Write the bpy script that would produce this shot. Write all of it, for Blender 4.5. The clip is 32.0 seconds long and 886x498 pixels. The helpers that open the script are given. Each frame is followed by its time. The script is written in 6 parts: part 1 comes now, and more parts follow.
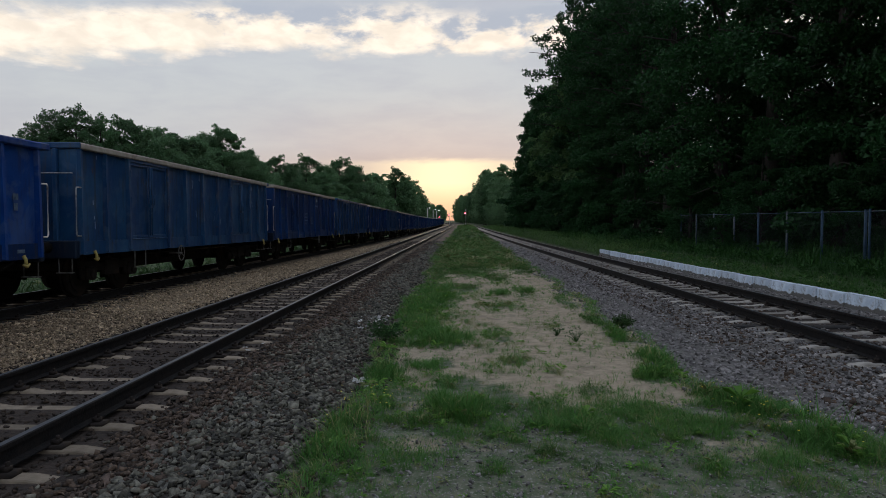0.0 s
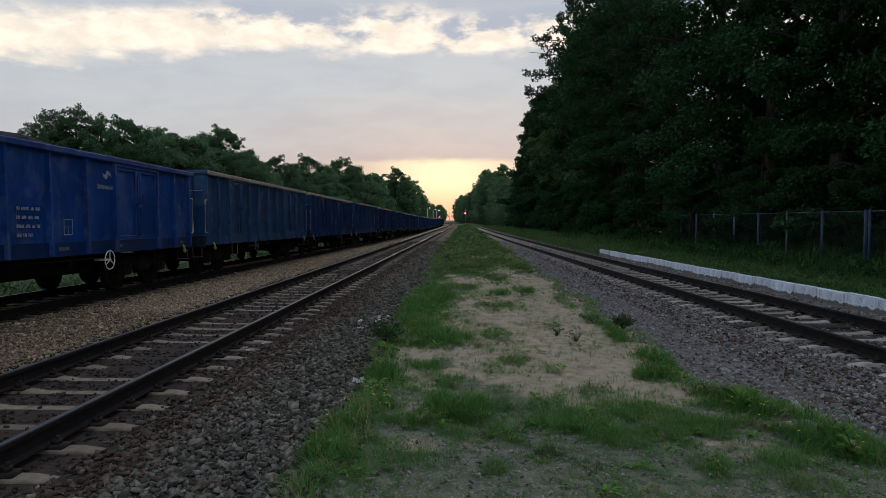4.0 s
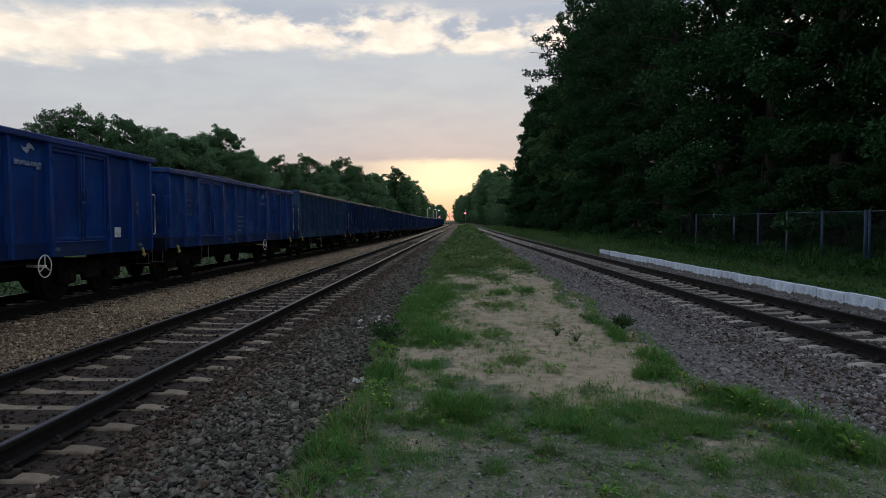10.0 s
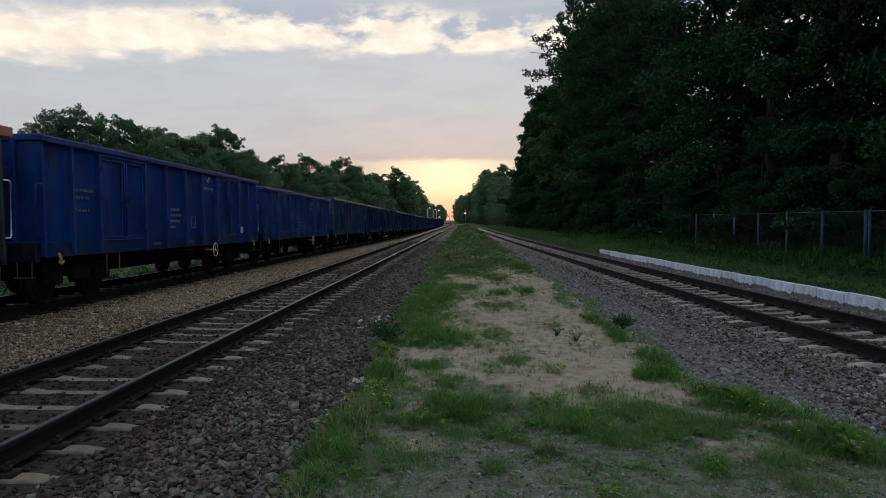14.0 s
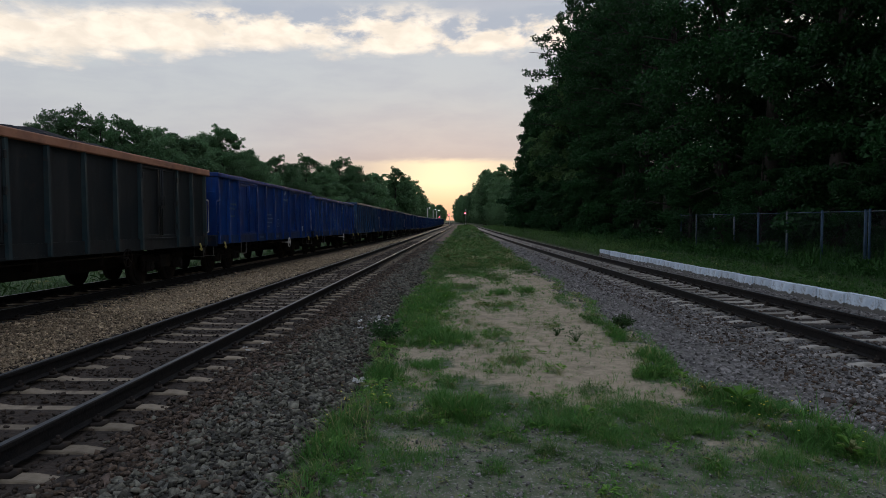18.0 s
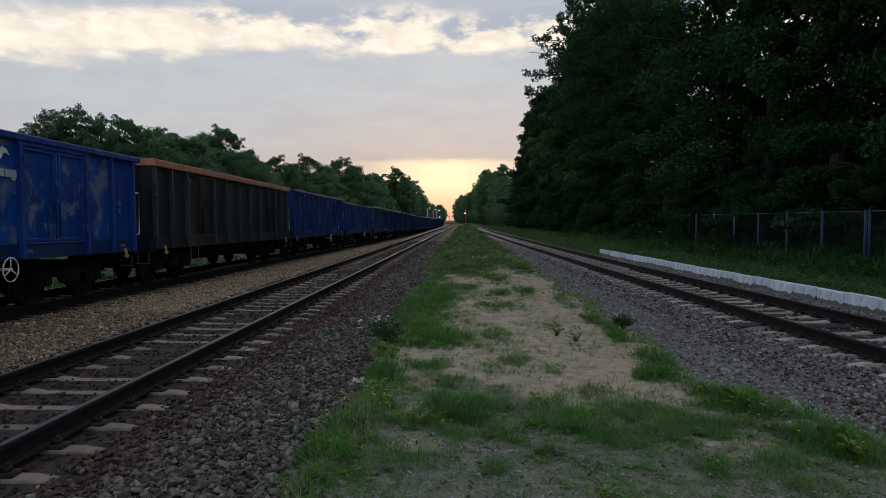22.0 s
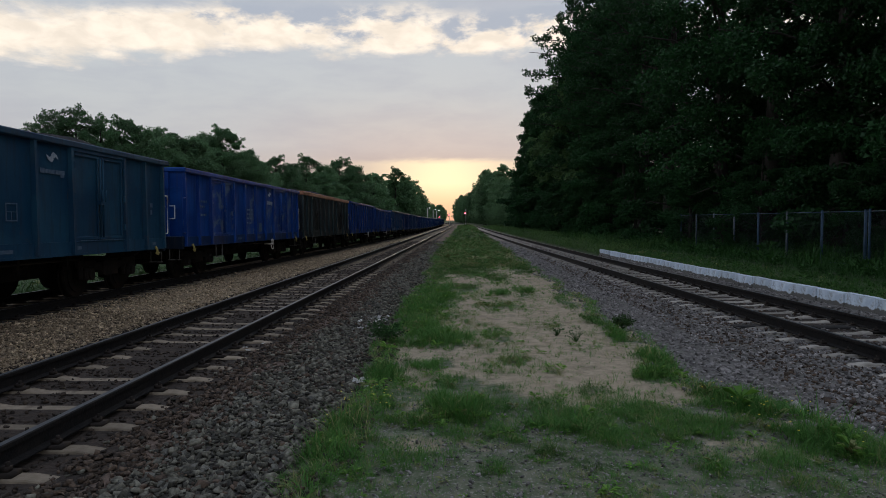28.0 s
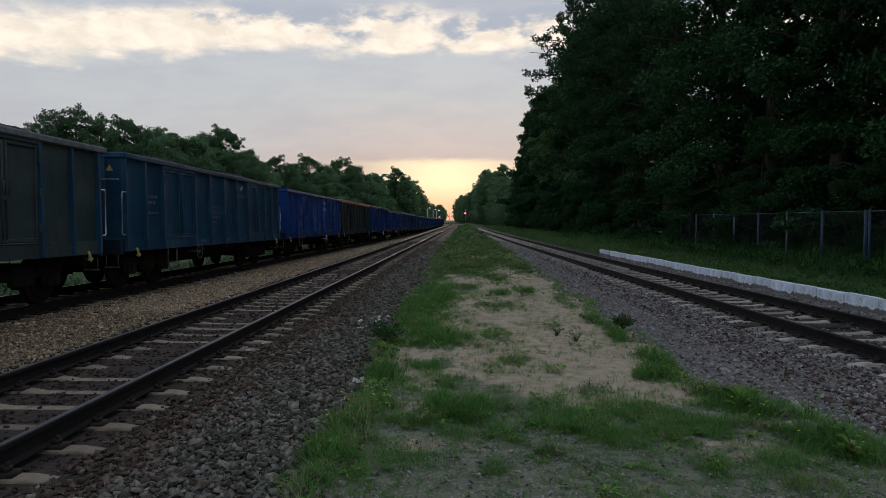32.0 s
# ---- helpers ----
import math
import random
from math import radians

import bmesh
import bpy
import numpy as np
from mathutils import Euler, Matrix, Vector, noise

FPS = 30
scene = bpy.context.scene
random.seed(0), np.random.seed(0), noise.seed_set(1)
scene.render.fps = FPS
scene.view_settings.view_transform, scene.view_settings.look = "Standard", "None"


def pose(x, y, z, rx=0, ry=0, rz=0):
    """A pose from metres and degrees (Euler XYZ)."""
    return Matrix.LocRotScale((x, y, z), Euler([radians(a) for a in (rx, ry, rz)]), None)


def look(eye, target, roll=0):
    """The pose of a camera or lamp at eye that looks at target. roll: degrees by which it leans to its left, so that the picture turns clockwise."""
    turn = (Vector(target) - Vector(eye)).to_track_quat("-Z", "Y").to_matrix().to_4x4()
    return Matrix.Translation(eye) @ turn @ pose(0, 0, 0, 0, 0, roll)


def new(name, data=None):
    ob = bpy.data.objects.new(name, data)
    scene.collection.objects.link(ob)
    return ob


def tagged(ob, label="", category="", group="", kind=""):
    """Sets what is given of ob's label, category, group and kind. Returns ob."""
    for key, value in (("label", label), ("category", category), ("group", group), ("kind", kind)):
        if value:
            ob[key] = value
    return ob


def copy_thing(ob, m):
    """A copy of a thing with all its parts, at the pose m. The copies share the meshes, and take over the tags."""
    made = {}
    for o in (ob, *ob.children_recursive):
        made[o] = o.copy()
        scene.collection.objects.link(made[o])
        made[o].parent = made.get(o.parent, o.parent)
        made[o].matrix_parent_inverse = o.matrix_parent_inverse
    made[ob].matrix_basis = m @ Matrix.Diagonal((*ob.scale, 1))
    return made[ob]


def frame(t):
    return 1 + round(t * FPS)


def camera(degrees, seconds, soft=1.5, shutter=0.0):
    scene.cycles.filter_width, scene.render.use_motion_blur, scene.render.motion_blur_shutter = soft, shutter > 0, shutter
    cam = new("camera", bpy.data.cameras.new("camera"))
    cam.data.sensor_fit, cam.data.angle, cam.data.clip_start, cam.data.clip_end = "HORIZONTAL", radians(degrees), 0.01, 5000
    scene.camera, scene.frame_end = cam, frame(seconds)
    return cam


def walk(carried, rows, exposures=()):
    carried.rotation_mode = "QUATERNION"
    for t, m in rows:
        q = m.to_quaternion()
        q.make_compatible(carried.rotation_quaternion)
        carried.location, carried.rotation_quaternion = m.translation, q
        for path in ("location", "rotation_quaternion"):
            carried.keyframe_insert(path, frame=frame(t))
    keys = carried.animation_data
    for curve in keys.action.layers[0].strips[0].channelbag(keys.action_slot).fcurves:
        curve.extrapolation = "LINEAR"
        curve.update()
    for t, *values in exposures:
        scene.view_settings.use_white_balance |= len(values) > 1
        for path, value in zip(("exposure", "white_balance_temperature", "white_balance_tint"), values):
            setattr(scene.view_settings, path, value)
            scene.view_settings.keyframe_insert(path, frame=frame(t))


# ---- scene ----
cam = camera(64.6, 32.0, soft=0.8)
EYE = (0.0, 0.0, 1.615)
VIEW = look(EYE, (-0.0314, 1.0, 1.615 - 0.0411))
walk(cam, [(0.0, VIEW), (32.0, VIEW)], exposures=[(0.0, 0.02), (32.0, -0.05)])

# ---- light: a sunset behind cloud, straight down the line ----
SUN_AZ, SUN_EL = -1.0, 3.0      # degrees from the line's direction, and above the horizon


def link(nt, a, b):
    nt.links.new(a, b)


def nd(nt, kind, **inputs):
    n = nt.nodes.new(kind)
    for k, v in inputs.items():
        n.inputs[k.replace("_", " ")].default_value = v
    return n


def math_node(nt, op, a, b=None, c=None, clamp=False):
    n = nt.nodes.new("ShaderNodeMath")
    n.operation, n.use_clamp = op, clamp
    for i, v in enumerate((a, b, c)):
        if v is None:
            continue
        if isinstance(v, (int, float)):
            n.inputs[i].default_value = v
        else:
            link(nt, v, n.inputs[i])
    return n.outputs[0]


def mix_rgb(nt, fac, a, b, blend="MIX"):
    n = nt.nodes.new("ShaderNodeMix")
    n.data_type, n.blend_type = "RGBA", blend
    for s, v in ((n.inputs[0], fac), (n.inputs[6], a), (n.inputs[7], b)):
        if isinstance(v, (int, float)):
            s.default_value = v
        elif isinstance(v, tuple):
            s.default_value = (*v, 1) if len(v) == 3 else v
        else:
            link(nt, v, s)
    return n.outputs[2]


def ramp(nt, fac, stops, mode="LINEAR"):
    n = nt.nodes.new("ShaderNodeValToRGB")
    e = n.color_ramp
    e.interpolation = mode
    while len(e.elements) < len(stops):
        e.elements.new(0.5)
    for el, (p, c) in zip(e.elements, stops):
        el.position = p
        el.color = (c, c, c, 1) if isinstance(c, (int, float)) else (*c, 1)
    link(nt, fac, n.inputs[0])
    return n.outputs[0]


def smooth(nt, v, lo, hi):
    n = nt.nodes.new("ShaderNodeMapRange")
    n.interpolation_type = "SMOOTHSTEP"
    link(nt, v, n.inputs[0])
    n.inputs[1].default_value, n.inputs[2].default_value = lo, hi
    return n.outputs[0]


def noise_tex(nt, vec, scale, detail=4, rough=0.55, dist=0.0):
    n = nd(nt, "ShaderNodeTexNoise", Scale=scale, Detail=detail, Roughness=rough, Distortion=dist)
    if vec is not None:
        link(nt, vec, n.inputs["Vector"])
    return n.outputs["Fac"]


def make_world():
    w = bpy.data.worlds.new("sky")
    scene.world = w
    w.use_nodes = True
    nt = w.node_tree
    nt.nodes.clear()
    out = nt.nodes.new("ShaderNodeOutputWorld")
    bg = nd(nt, "ShaderNodeBackground", Strength=1.0)
    sky = nt.nodes.new("ShaderNodeTexSky")
    sky.sky_type, sky.sun_disc = "NISHITA", False
    sky.sun_elevation, sky.sun_rotation = radians(SUN_EL), radians(SUN_AZ)
    sky.dust_density, sky.air_density = 2.0, 1.0
    co = nt.nodes.new("ShaderNodeTexCoord").outputs["Generated"]
    sep = nt.nodes.new("ShaderNodeSeparateXYZ")
    link(nt, co, sep.inputs[0])
    x, y, z = sep.outputs
    el = math_node(nt, "MULTIPLY", math_node(nt, "ARCSINE", z), 57.2958)            # degrees above the horizon
    az = math_node(nt, "MULTIPLY", math_node(nt, "ARCTAN2", x, y), 57.2958)          # degrees from the line
    # coordinates of the cloud deck, flattened towards the horizon
    flat = nt.nodes.new("ShaderNodeCombineXYZ")
    link(nt, math_node(nt, "MULTIPLY", az, 0.06), flat.inputs[0])
    link(nt, math_node(nt, "MULTIPLY", el, 0.22), flat.inputs[1])
    big = noise_tex(nt, flat.outputs[0], 0.55, 3, 0.5, 0.3)
    mid = noise_tex(nt, flat.outputs[0], 2.1, 6, 0.6, 0.25)
    puff_co = nt.nodes.new("ShaderNodeCombineXYZ")
    link(nt, math_node(nt, "MULTIPLY", az, 0.25), puff_co.inputs[0])
    link(nt, math_node(nt, "MULTIPLY", el, 0.5), puff_co.inputs[1])
    puff = noise_tex(nt, puff_co.outputs[0], 1.15, 9, 0.60, 0.15)
    wisp = noise_tex(nt, puff_co.outputs[0], 1.7, 5, 0.55, 0.3)
    # the clear sky, a bright opening with small clouds, and the grey deck under it
    nish = nt.nodes.new("ShaderNodeVectorMath")
    nish.operation = "SCALE"
    link(nt, sky.outputs[0], nish.inputs[0])
    nish.inputs[3].default_value = 0.05
    deck = ramp(nt, math_node(nt, "DIVIDE", el, 90.0), [(0.0, (0.58, 0.46, 0.41)), (0.045, (0.545, 0.51, 0.50)), (0.065, (0.60, 0.605, 0.62)),
                                                       (0.11, (0.605, 0.635, 0.66)), (0.16, (0.60, 0.645, 0.69)), (0.22, (0.54, 0.57, 0.64)), (0.40, (0.54, 0.61, 0.74)), (1.0, (0.55, 0.64, 0.80))])
    deck = mix_rgb(nt, smooth(nt, mid, 0.35, 0.7), deck, mix_rgb(nt, 1.0, deck, (0.90, 0.90, 0.94), "MULTIPLY"))
    warm = math_node(nt, "MULTIPLY", smooth(nt, el, 11.0, 5.0), smooth(nt, math_node(nt, "ABSOLUTE", az), 26.0, 4.0))
    deck = mix_rgb(nt, warm, deck, mix_rgb(nt, 1.0, deck, (1.10, 0.985, 0.93), "MULTIPLY"))
    blue = (0.47, 0.52, 0.61)
    cream = mix_rgb(nt, smooth(nt, wisp, 0.34, 0.68), (0.98, 0.87, 0.745), (1.19, 1.06, 0.905))
    puffy = math_node(nt, "ADD", puff, math_node(nt, "MULTIPLY", math_node(nt, "MULTIPLY", smooth(nt, az, -4.0, -22.0), smooth(nt, el, 17.2, 15.2)), 0.14))
    # single clouds in the opening: azimuth, elevation, half sizes, how far towards cream
    for a0, e0, wa, we, by in ((-30.0, 15.3, 9.0, 0.8, -0.12), (-15.5, 16.3, 5.5, 1.3, -0.15), (-10.2, 15.0, 2.0, 0.8, -0.10), (3.8, 16.4, 3.0, 1.6, -0.14),
                               (-5.4, 14.7, 3.4, 1.2, 0.12), (-24.8, 13.8, 8.0, 1.2, 0.10), (3.0, 13.9, 3.5, 0.6, 0.12)):
        da = math_node(nt, "DIVIDE", math_node(nt, "SUBTRACT", az, a0), wa)
        de = math_node(nt, "DIVIDE", math_node(nt, "SUBTRACT", el, e0), we)
        r2 = math_node(nt, "ADD", math_node(nt, "MULTIPLY", da, da), math_node(nt, "MULTIPLY", de, de))
        puffy = math_node(nt, "ADD", puffy, math_node(nt, "MULTIPLY", math_node(nt, "POWER", 2.718, math_node(nt, "MULTIPLY", r2, -1.0)), by))
    opening = mix_rgb(nt, smooth(nt, math_node(nt, "ADD", puffy, math_node(nt, "MULTIPLY", math_node(nt, "SUBTRACT", 15.3, el), 0.045)), 0.38, 0.60), blue, cream)
    gap_el = math_node(nt, "ADD", el, math_node(nt, "MULTIPLY", math_node(nt, "SUBTRACT", mid, 0.5), 3.2))
    gap_el = math_node(nt, "ADD", gap_el, math_node(nt, "MULTIPLY", math_node(nt, "SUBTRACT", puff, 0.5), 2.6))
    gap_el = math_node(nt, "ADD", gap_el, math_node(nt, "MULTIPLY", smooth(nt, az, -15.0, -33.0), 2.1))
    gap = math_node(nt, "MULTIPLY", smooth(nt, gap_el, 12.7, 14.0), math_node(nt, "SUBTRACT", 1.0, smooth(nt, gap_el, 15.8, 17.5)))
    fade = smooth(nt, math_node(nt, "ABSOLUTE", az), 75.0, 35.0)
    gap = math_node(nt, "MULTIPLY", gap, fade)
    cloudy = mix_rgb(nt, gap, deck, opening)
    # glow low over the line
    gx = math_node(nt, "DIVIDE", math_node(nt, "SUBTRACT", az, -1.6), 5.6)
    glow_el = math_node(nt, "ADD", el, math_node(nt, "MULTIPLY", math_node(nt, "SUBTRACT", mid, 0.5), 1.2))
    glow = math_node(nt, "MULTIPLY", smooth(nt, glow_el, 5.1, 4.5), math_node(nt, "POWER", 2.718, math_node(nt, "MULTIPLY", math_node(nt, "MULTIPLY", gx, gx), -1.0)))
    glow_col = ramp(nt, math_node(nt, "DIVIDE", el, 6.0), [(0.0, (0.95, 0.50, 0.33)), (0.22, (1.05, 0.72, 0.44)), (0.5, (1.28, 1.06, 0.68)), (0.85, (1.22, 1.0, 0.68))])
    col = mix_rgb(nt, glow, cloudy, glow_col)
    col = mix_rgb(nt, 0.06, col, nish.outputs[0])
    link(nt, col, bg.inputs[0])
    link(nt, bg.outputs[0], out.inputs[0])


make_world()
sun = new("sun", bpy.data.lights.new("sun", "SUN"))
sun.data.energy, sun.data.angle, sun.data.color = 0.5, radians(14), (1.0, 0.72, 0.48)
sun.matrix_world = look((0, 0, 60), (-math.sin(radians(SUN_AZ)) * 100, -math.cos(radians(SUN_AZ)) * 100, 60 - 100 * math.tan(radians(SUN_EL))))


# ---- materials ----
def surface(name, colours, rough=0.8, scale=8.0, detail=6, bump=0.3, bump_scale=None, metal=0.0, stain=None, stain_scale=1.5, vary=0.0, stretch=(1, 1, 1), island=0.0, spec=0.4):
    """Two colours blended by noise, with stains at a larger scale, relief, and a shade of its own for each piece."""
    m = bpy.data.materials.new(name)
    m.use_nodes = True
    nt = m.node_tree
    b = nt.nodes["Principled BSDF"]
    b.inputs["Roughness"].default_value, b.inputs["Metallic"].default_value = rough, metal
    b.inputs["Specular IOR Level"].default_value = spec
    mp = nt.nodes.new("ShaderNodeMapping")
    mp.inputs["Scale"].default_value = stretch
    link(nt, nt.nodes.new("ShaderNodeTexCoord").outputs["Object"], mp.inputs[0])
    co = mp.outputs[0]
    col = mix_rgb(nt, smooth(nt, noise_tex(nt, co, scale, detail), 0.3, 0.7), colours[0], colours[1])
    if stain:
        col = mix_rgb(nt, smooth(nt, noise_tex(nt, co, stain_scale, 5, 0.65, 0.4), 0.5, 0.72), col, stain)
    if vary or island:
        src = nt.nodes.new("ShaderNodeObjectInfo").outputs["Random"] if vary else nt.nodes.new("ShaderNodeNewGeometry").outputs["Random Per Island"]
        amount = vary or island
        hsv = nt.nodes.new("ShaderNodeHueSaturation")
        link(nt, col, hsv.inputs["Color"])
        link(nt, math_node(nt, "ADD", math_node(nt, "MULTIPLY", src, 2 * amount), 1 - amount), hsv.inputs["Value"])
        col = hsv.outputs[0]
    link(nt, col, b.inputs["Base Color"])
    if bump:
        bp = nd(nt, "ShaderNodeBump", Strength=bump, Distance=0.02)
        link(nt, noise_tex(nt, co, bump_scale or scale * 3, 5), bp.inputs["Height"])
        link(nt, bp.outputs[0], b.inputs["Normal"])
    return m


def paint(name, base, faded, rust=0.35, dirt=0.5, worn=0.0):
    """Weathered wagon paint: faded patches, streaks of dirt running down, rust along the seams."""
    m = bpy.data.materials.new(name)
    m.use_nodes = True
    nt = m.node_tree
    b = nt.nodes["Principled BSDF"]
    co = nt.nodes.new("ShaderNodeTexCoord").outputs["Object"]
    off = nt.nodes.new("ShaderNodeVectorMath")
    off.operation = "ADD"
    link(nt, co, off.inputs[0])
    rnd = nt.nodes.new("ShaderNodeObjectInfo").outputs["Random"]
    link(nt, math_node(nt, "MULTIPLY", rnd, 37.0), off.inputs[1])
    co = off.outputs[0]
    streak = nt.nodes.new("ShaderNodeMapping")
    streak.inputs["Scale"].default_value = (3, 3, 0.35)
    link(nt, co, streak.inputs[0])
    col = mix_rgb(nt, smooth(nt, noise_tex(nt, co, 0.9, 5, 0.6, 0.5), 0.38, 0.7), base, faded)
    run = smooth(nt, noise_tex(nt, streak.outputs[0], 2.2, 6, 0.65), 0.48, 0.75)
    col = mix_rgb(nt, math_node(nt, "MULTIPLY", run, dirt), col, (0.045, 0.042, 0.040))
    spots = smooth(nt, noise_tex(nt, co, 3.5, 8, 0.7, 0.6), 0.60, 0.70)
    col = mix_rgb(nt, math_node(nt, "MULTIPLY", spots, rust), col, (0.085, 0.040, 0.022))
    if worn:
        bare = smooth(nt, noise_tex(nt, co, 2.1, 7, 0.62, 0.5), 0.50, 0.62)
        col = mix_rgb(nt, math_node(nt, "MULTIPLY", bare, worn), col, (0.13, 0.17, 0.22))
    link(nt, col, b.inputs["Base Color"])
    b.inputs["Specular IOR Level"].default_value = 0.18
    link(nt, math_node(nt, "ADD", math_node(nt, "MULTIPLY", run, 0.25), 0.5), b.inputs["Roughness"])
    bp = nd(nt, "ShaderNodeBump", Strength=0.25, Distance=0.015)
    link(nt, noise_tex(nt, co, 5.0, 6, 0.6), bp.inputs["Height"])
    link(nt, bp.outputs[0], b.inputs["Normal"])
    return m


def foliage(name, a, b_col, trans=0.25):
    m = bpy.data.materials.new(name)
    m.use_nodes = True
    nt = m.node_tree
    b = nt.nodes["Principled BSDF"]
    geo = nt.nodes.new("ShaderNodeNewGeometry").outputs["Random Per Island"]
    co = nt.nodes.new("ShaderNodeTexCoord").outputs["Object"]
    col = mix_rgb(nt, geo, a, b_col)
    col = mix_rgb(nt, smooth(nt, noise_tex(nt, co, 0.5, 3), 0.35, 0.7), col, mix_rgb(nt, 1.0, col, (0.75, 0.85, 0.7), "MULTIPLY"))
    hsv = nt.nodes.new("ShaderNodeHueSaturation")
    link(nt, col, hsv.inputs["Color"])
    link(nt, math_node(nt, "ADD", math_node(nt, "MULTIPLY", nt.nodes.new("ShaderNodeObjectInfo").outputs["Random"], 0.4), 0.8), hsv.inputs["Value"])
    link(nt, hsv.outputs[0], b.inputs["Base Color"])
    b.inputs["Roughness"].default_value = 0.6
    b.inputs["Specular IOR Level"].default_value = 0.25
    tr = nt.nodes.new("ShaderNodeBsdfTranslucent")
    link(nt, hsv.outputs[0], tr.inputs[0])
    mx = nt.nodes.new("ShaderNodeMixShader")
    mx.inputs[0].default_value = trans
    link(nt, b.outputs[0], mx.inputs[1])
    link(nt, tr.outputs[0], mx.inputs[2])
    link(nt, mx.outputs[0], nt.nodes["Material Output"].inputs[0])
    return m


def glow(name, colour, strength):
    m = bpy.data.materials.new(name)
    m.use_nodes = True
    b = m.node_tree.nodes["Principled BSDF"]
    b.inputs["Base Color"].default_value = (*colour, 1)
    b.inputs["Emission Color"].default_value = (*colour, 1)
    b.inputs["Emission Strength"].default_value = strength
    return m


M_BALLAST = surface("ballast_bed", [(0.03, 0.026, 0.023), (0.085, 0.073, 0.066)], 0.95, 9, bump=1.0, bump_scale=22, stain=(0.07, 0.05, 0.038), stain_scale=0.5)
M_RUSTBED = surface("rusty_ballast_bed", [(0.020, 0.014, 0.010), (0.044, 0.030, 0.022)], 0.95, 9, bump=1.0, bump_scale=22, stain=(0.018, 0.015, 0.012), stain_scale=0.7)
M_TANBED = surface("tan_gravel_bed", [(0.20, 0.147, 0.090), (0.33, 0.248, 0.156)], 0.95, 12, bump=1.0, bump_scale=24, stain=(0.09, 0.066, 0.045), stain_scale=0.6)
# Darker than oil alone makes it: the train's shade is in these colours.
M_DARKBED = surface("oily_bed_with_train_shade", [(0.011, 0.0095, 0.0085), (0.024, 0.020, 0.017)], 0.95, 9, bump=1.0, bump_scale=20, stain=(0.012, 0.011, 0.010), stain_scale=0.8)
M_PALEBED = surface("grey_ballast_bed", [(0.085, 0.080, 0.074), (0.17, 0.158, 0.148)], 0.95, 14, bump=1.0, bump_scale=24, stain=(0.10, 0.085, 0.07), stain_scale=0.6)
M_REDBED = surface("rust_red_ballast_bed", [(0.085, 0.060, 0.046), (0.165, 0.114, 0.088)], 0.95, 14, bump=1.0, bump_scale=24, stain=(0.05, 0.036, 0.030), stain_scale=0.6)
# Green verge soil, darkened in its base colour for the wood's shade.
M_VERGE = surface("verge_soil_with_shade", [(0.016, 0.038, 0.009), (0.036, 0.062, 0.017)], 0.95, 4, bump=0.8, bump_scale=18, stain=(0.036, 0.046, 0.02), stain_scale=0.9)
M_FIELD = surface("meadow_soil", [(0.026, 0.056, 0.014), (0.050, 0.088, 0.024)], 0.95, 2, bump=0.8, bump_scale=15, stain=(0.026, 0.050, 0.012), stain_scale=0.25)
M_STONE = surface("grey_ballast_stone", [(0.056, 0.053, 0.042), (0.152, 0.144, 0.112)], 0.9, 25, bump=0.4, island=0.8)
M_STONE_LOOSE = surface("loose_grey_ballast_stone", [(0.060, 0.058, 0.050), (0.160, 0.155, 0.132)], 0.9, 25, bump=0.4, vary=0.7)
M_STONE_BROWN = surface("brown_ballast_stone", [(0.018, 0.0125, 0.0088), (0.042, 0.029, 0.020)], 0.92, 25, bump=0.4, island=0.65)
M_STONE_RED = surface("rust_red_ballast_stone", [(0.043, 0.030, 0.021), (0.100, 0.069, 0.049)], 0.92, 25, bump=0.4, island=0.65)
M_STONE_TAN = surface("tan_gravel_stone", [(0.23, 0.170, 0.106), (0.47, 0.365, 0.245)], 0.92, 25, bump=0.4, island=0.65)
M_STONE_DUN = surface("dark_tan_gravel_stone", [(0.115, 0.083, 0.054), (0.25, 0.188, 0.125)], 0.92, 25, bump=0.4, island=0.65)
M_STONE_CHALK = surface("chalky_stone", [(0.26, 0.255, 0.245), (0.42, 0.41, 0.40)], 0.9, 25, bump=0.4, island=0.6)
M_STONE_PALE = surface("bluish_ballast_stone", [(0.13, 0.122, 0.118), (0.255, 0.238, 0.230)], 0.9, 25, bump=0.4, island=0.6)
M_RAIL = surface("rusty_rail_steel", [(0.008, 0.008, 0.009), (0.016, 0.014, 0.013)], 0.75, 14, bump=0.3, spec=0.15)
M_RAILTOP = surface("worn_rail_head", [(0.034, 0.041, 0.048), (0.062, 0.070, 0.078)], 0.45, 30, bump=0.05, metal=0.4, stretch=(1, 0.1, 1))
M_SLEEPER = surface("pale_concrete_sleeper", [(0.165, 0.132, 0.094), (0.268, 0.218, 0.160)], 0.9, 7, bump=0.4, bump_scale=40, stain=(0.10, 0.075, 0.055), stain_scale=2.5, vary=0.25)
M_SLEEPER_GREY = surface("weathered_grey_sleeper", [(0.235, 0.217, 0.188), (0.37, 0.343, 0.303)], 0.9, 7, bump=0.4, bump_scale=40, stain=(0.15, 0.125, 0.10), stain_scale=2.2, vary=0.25)
M_CLIP = surface("rusty_clip", [(0.016, 0.013, 0.011), (0.03, 0.022, 0.018)], 0.85, 20, metal=0.3)


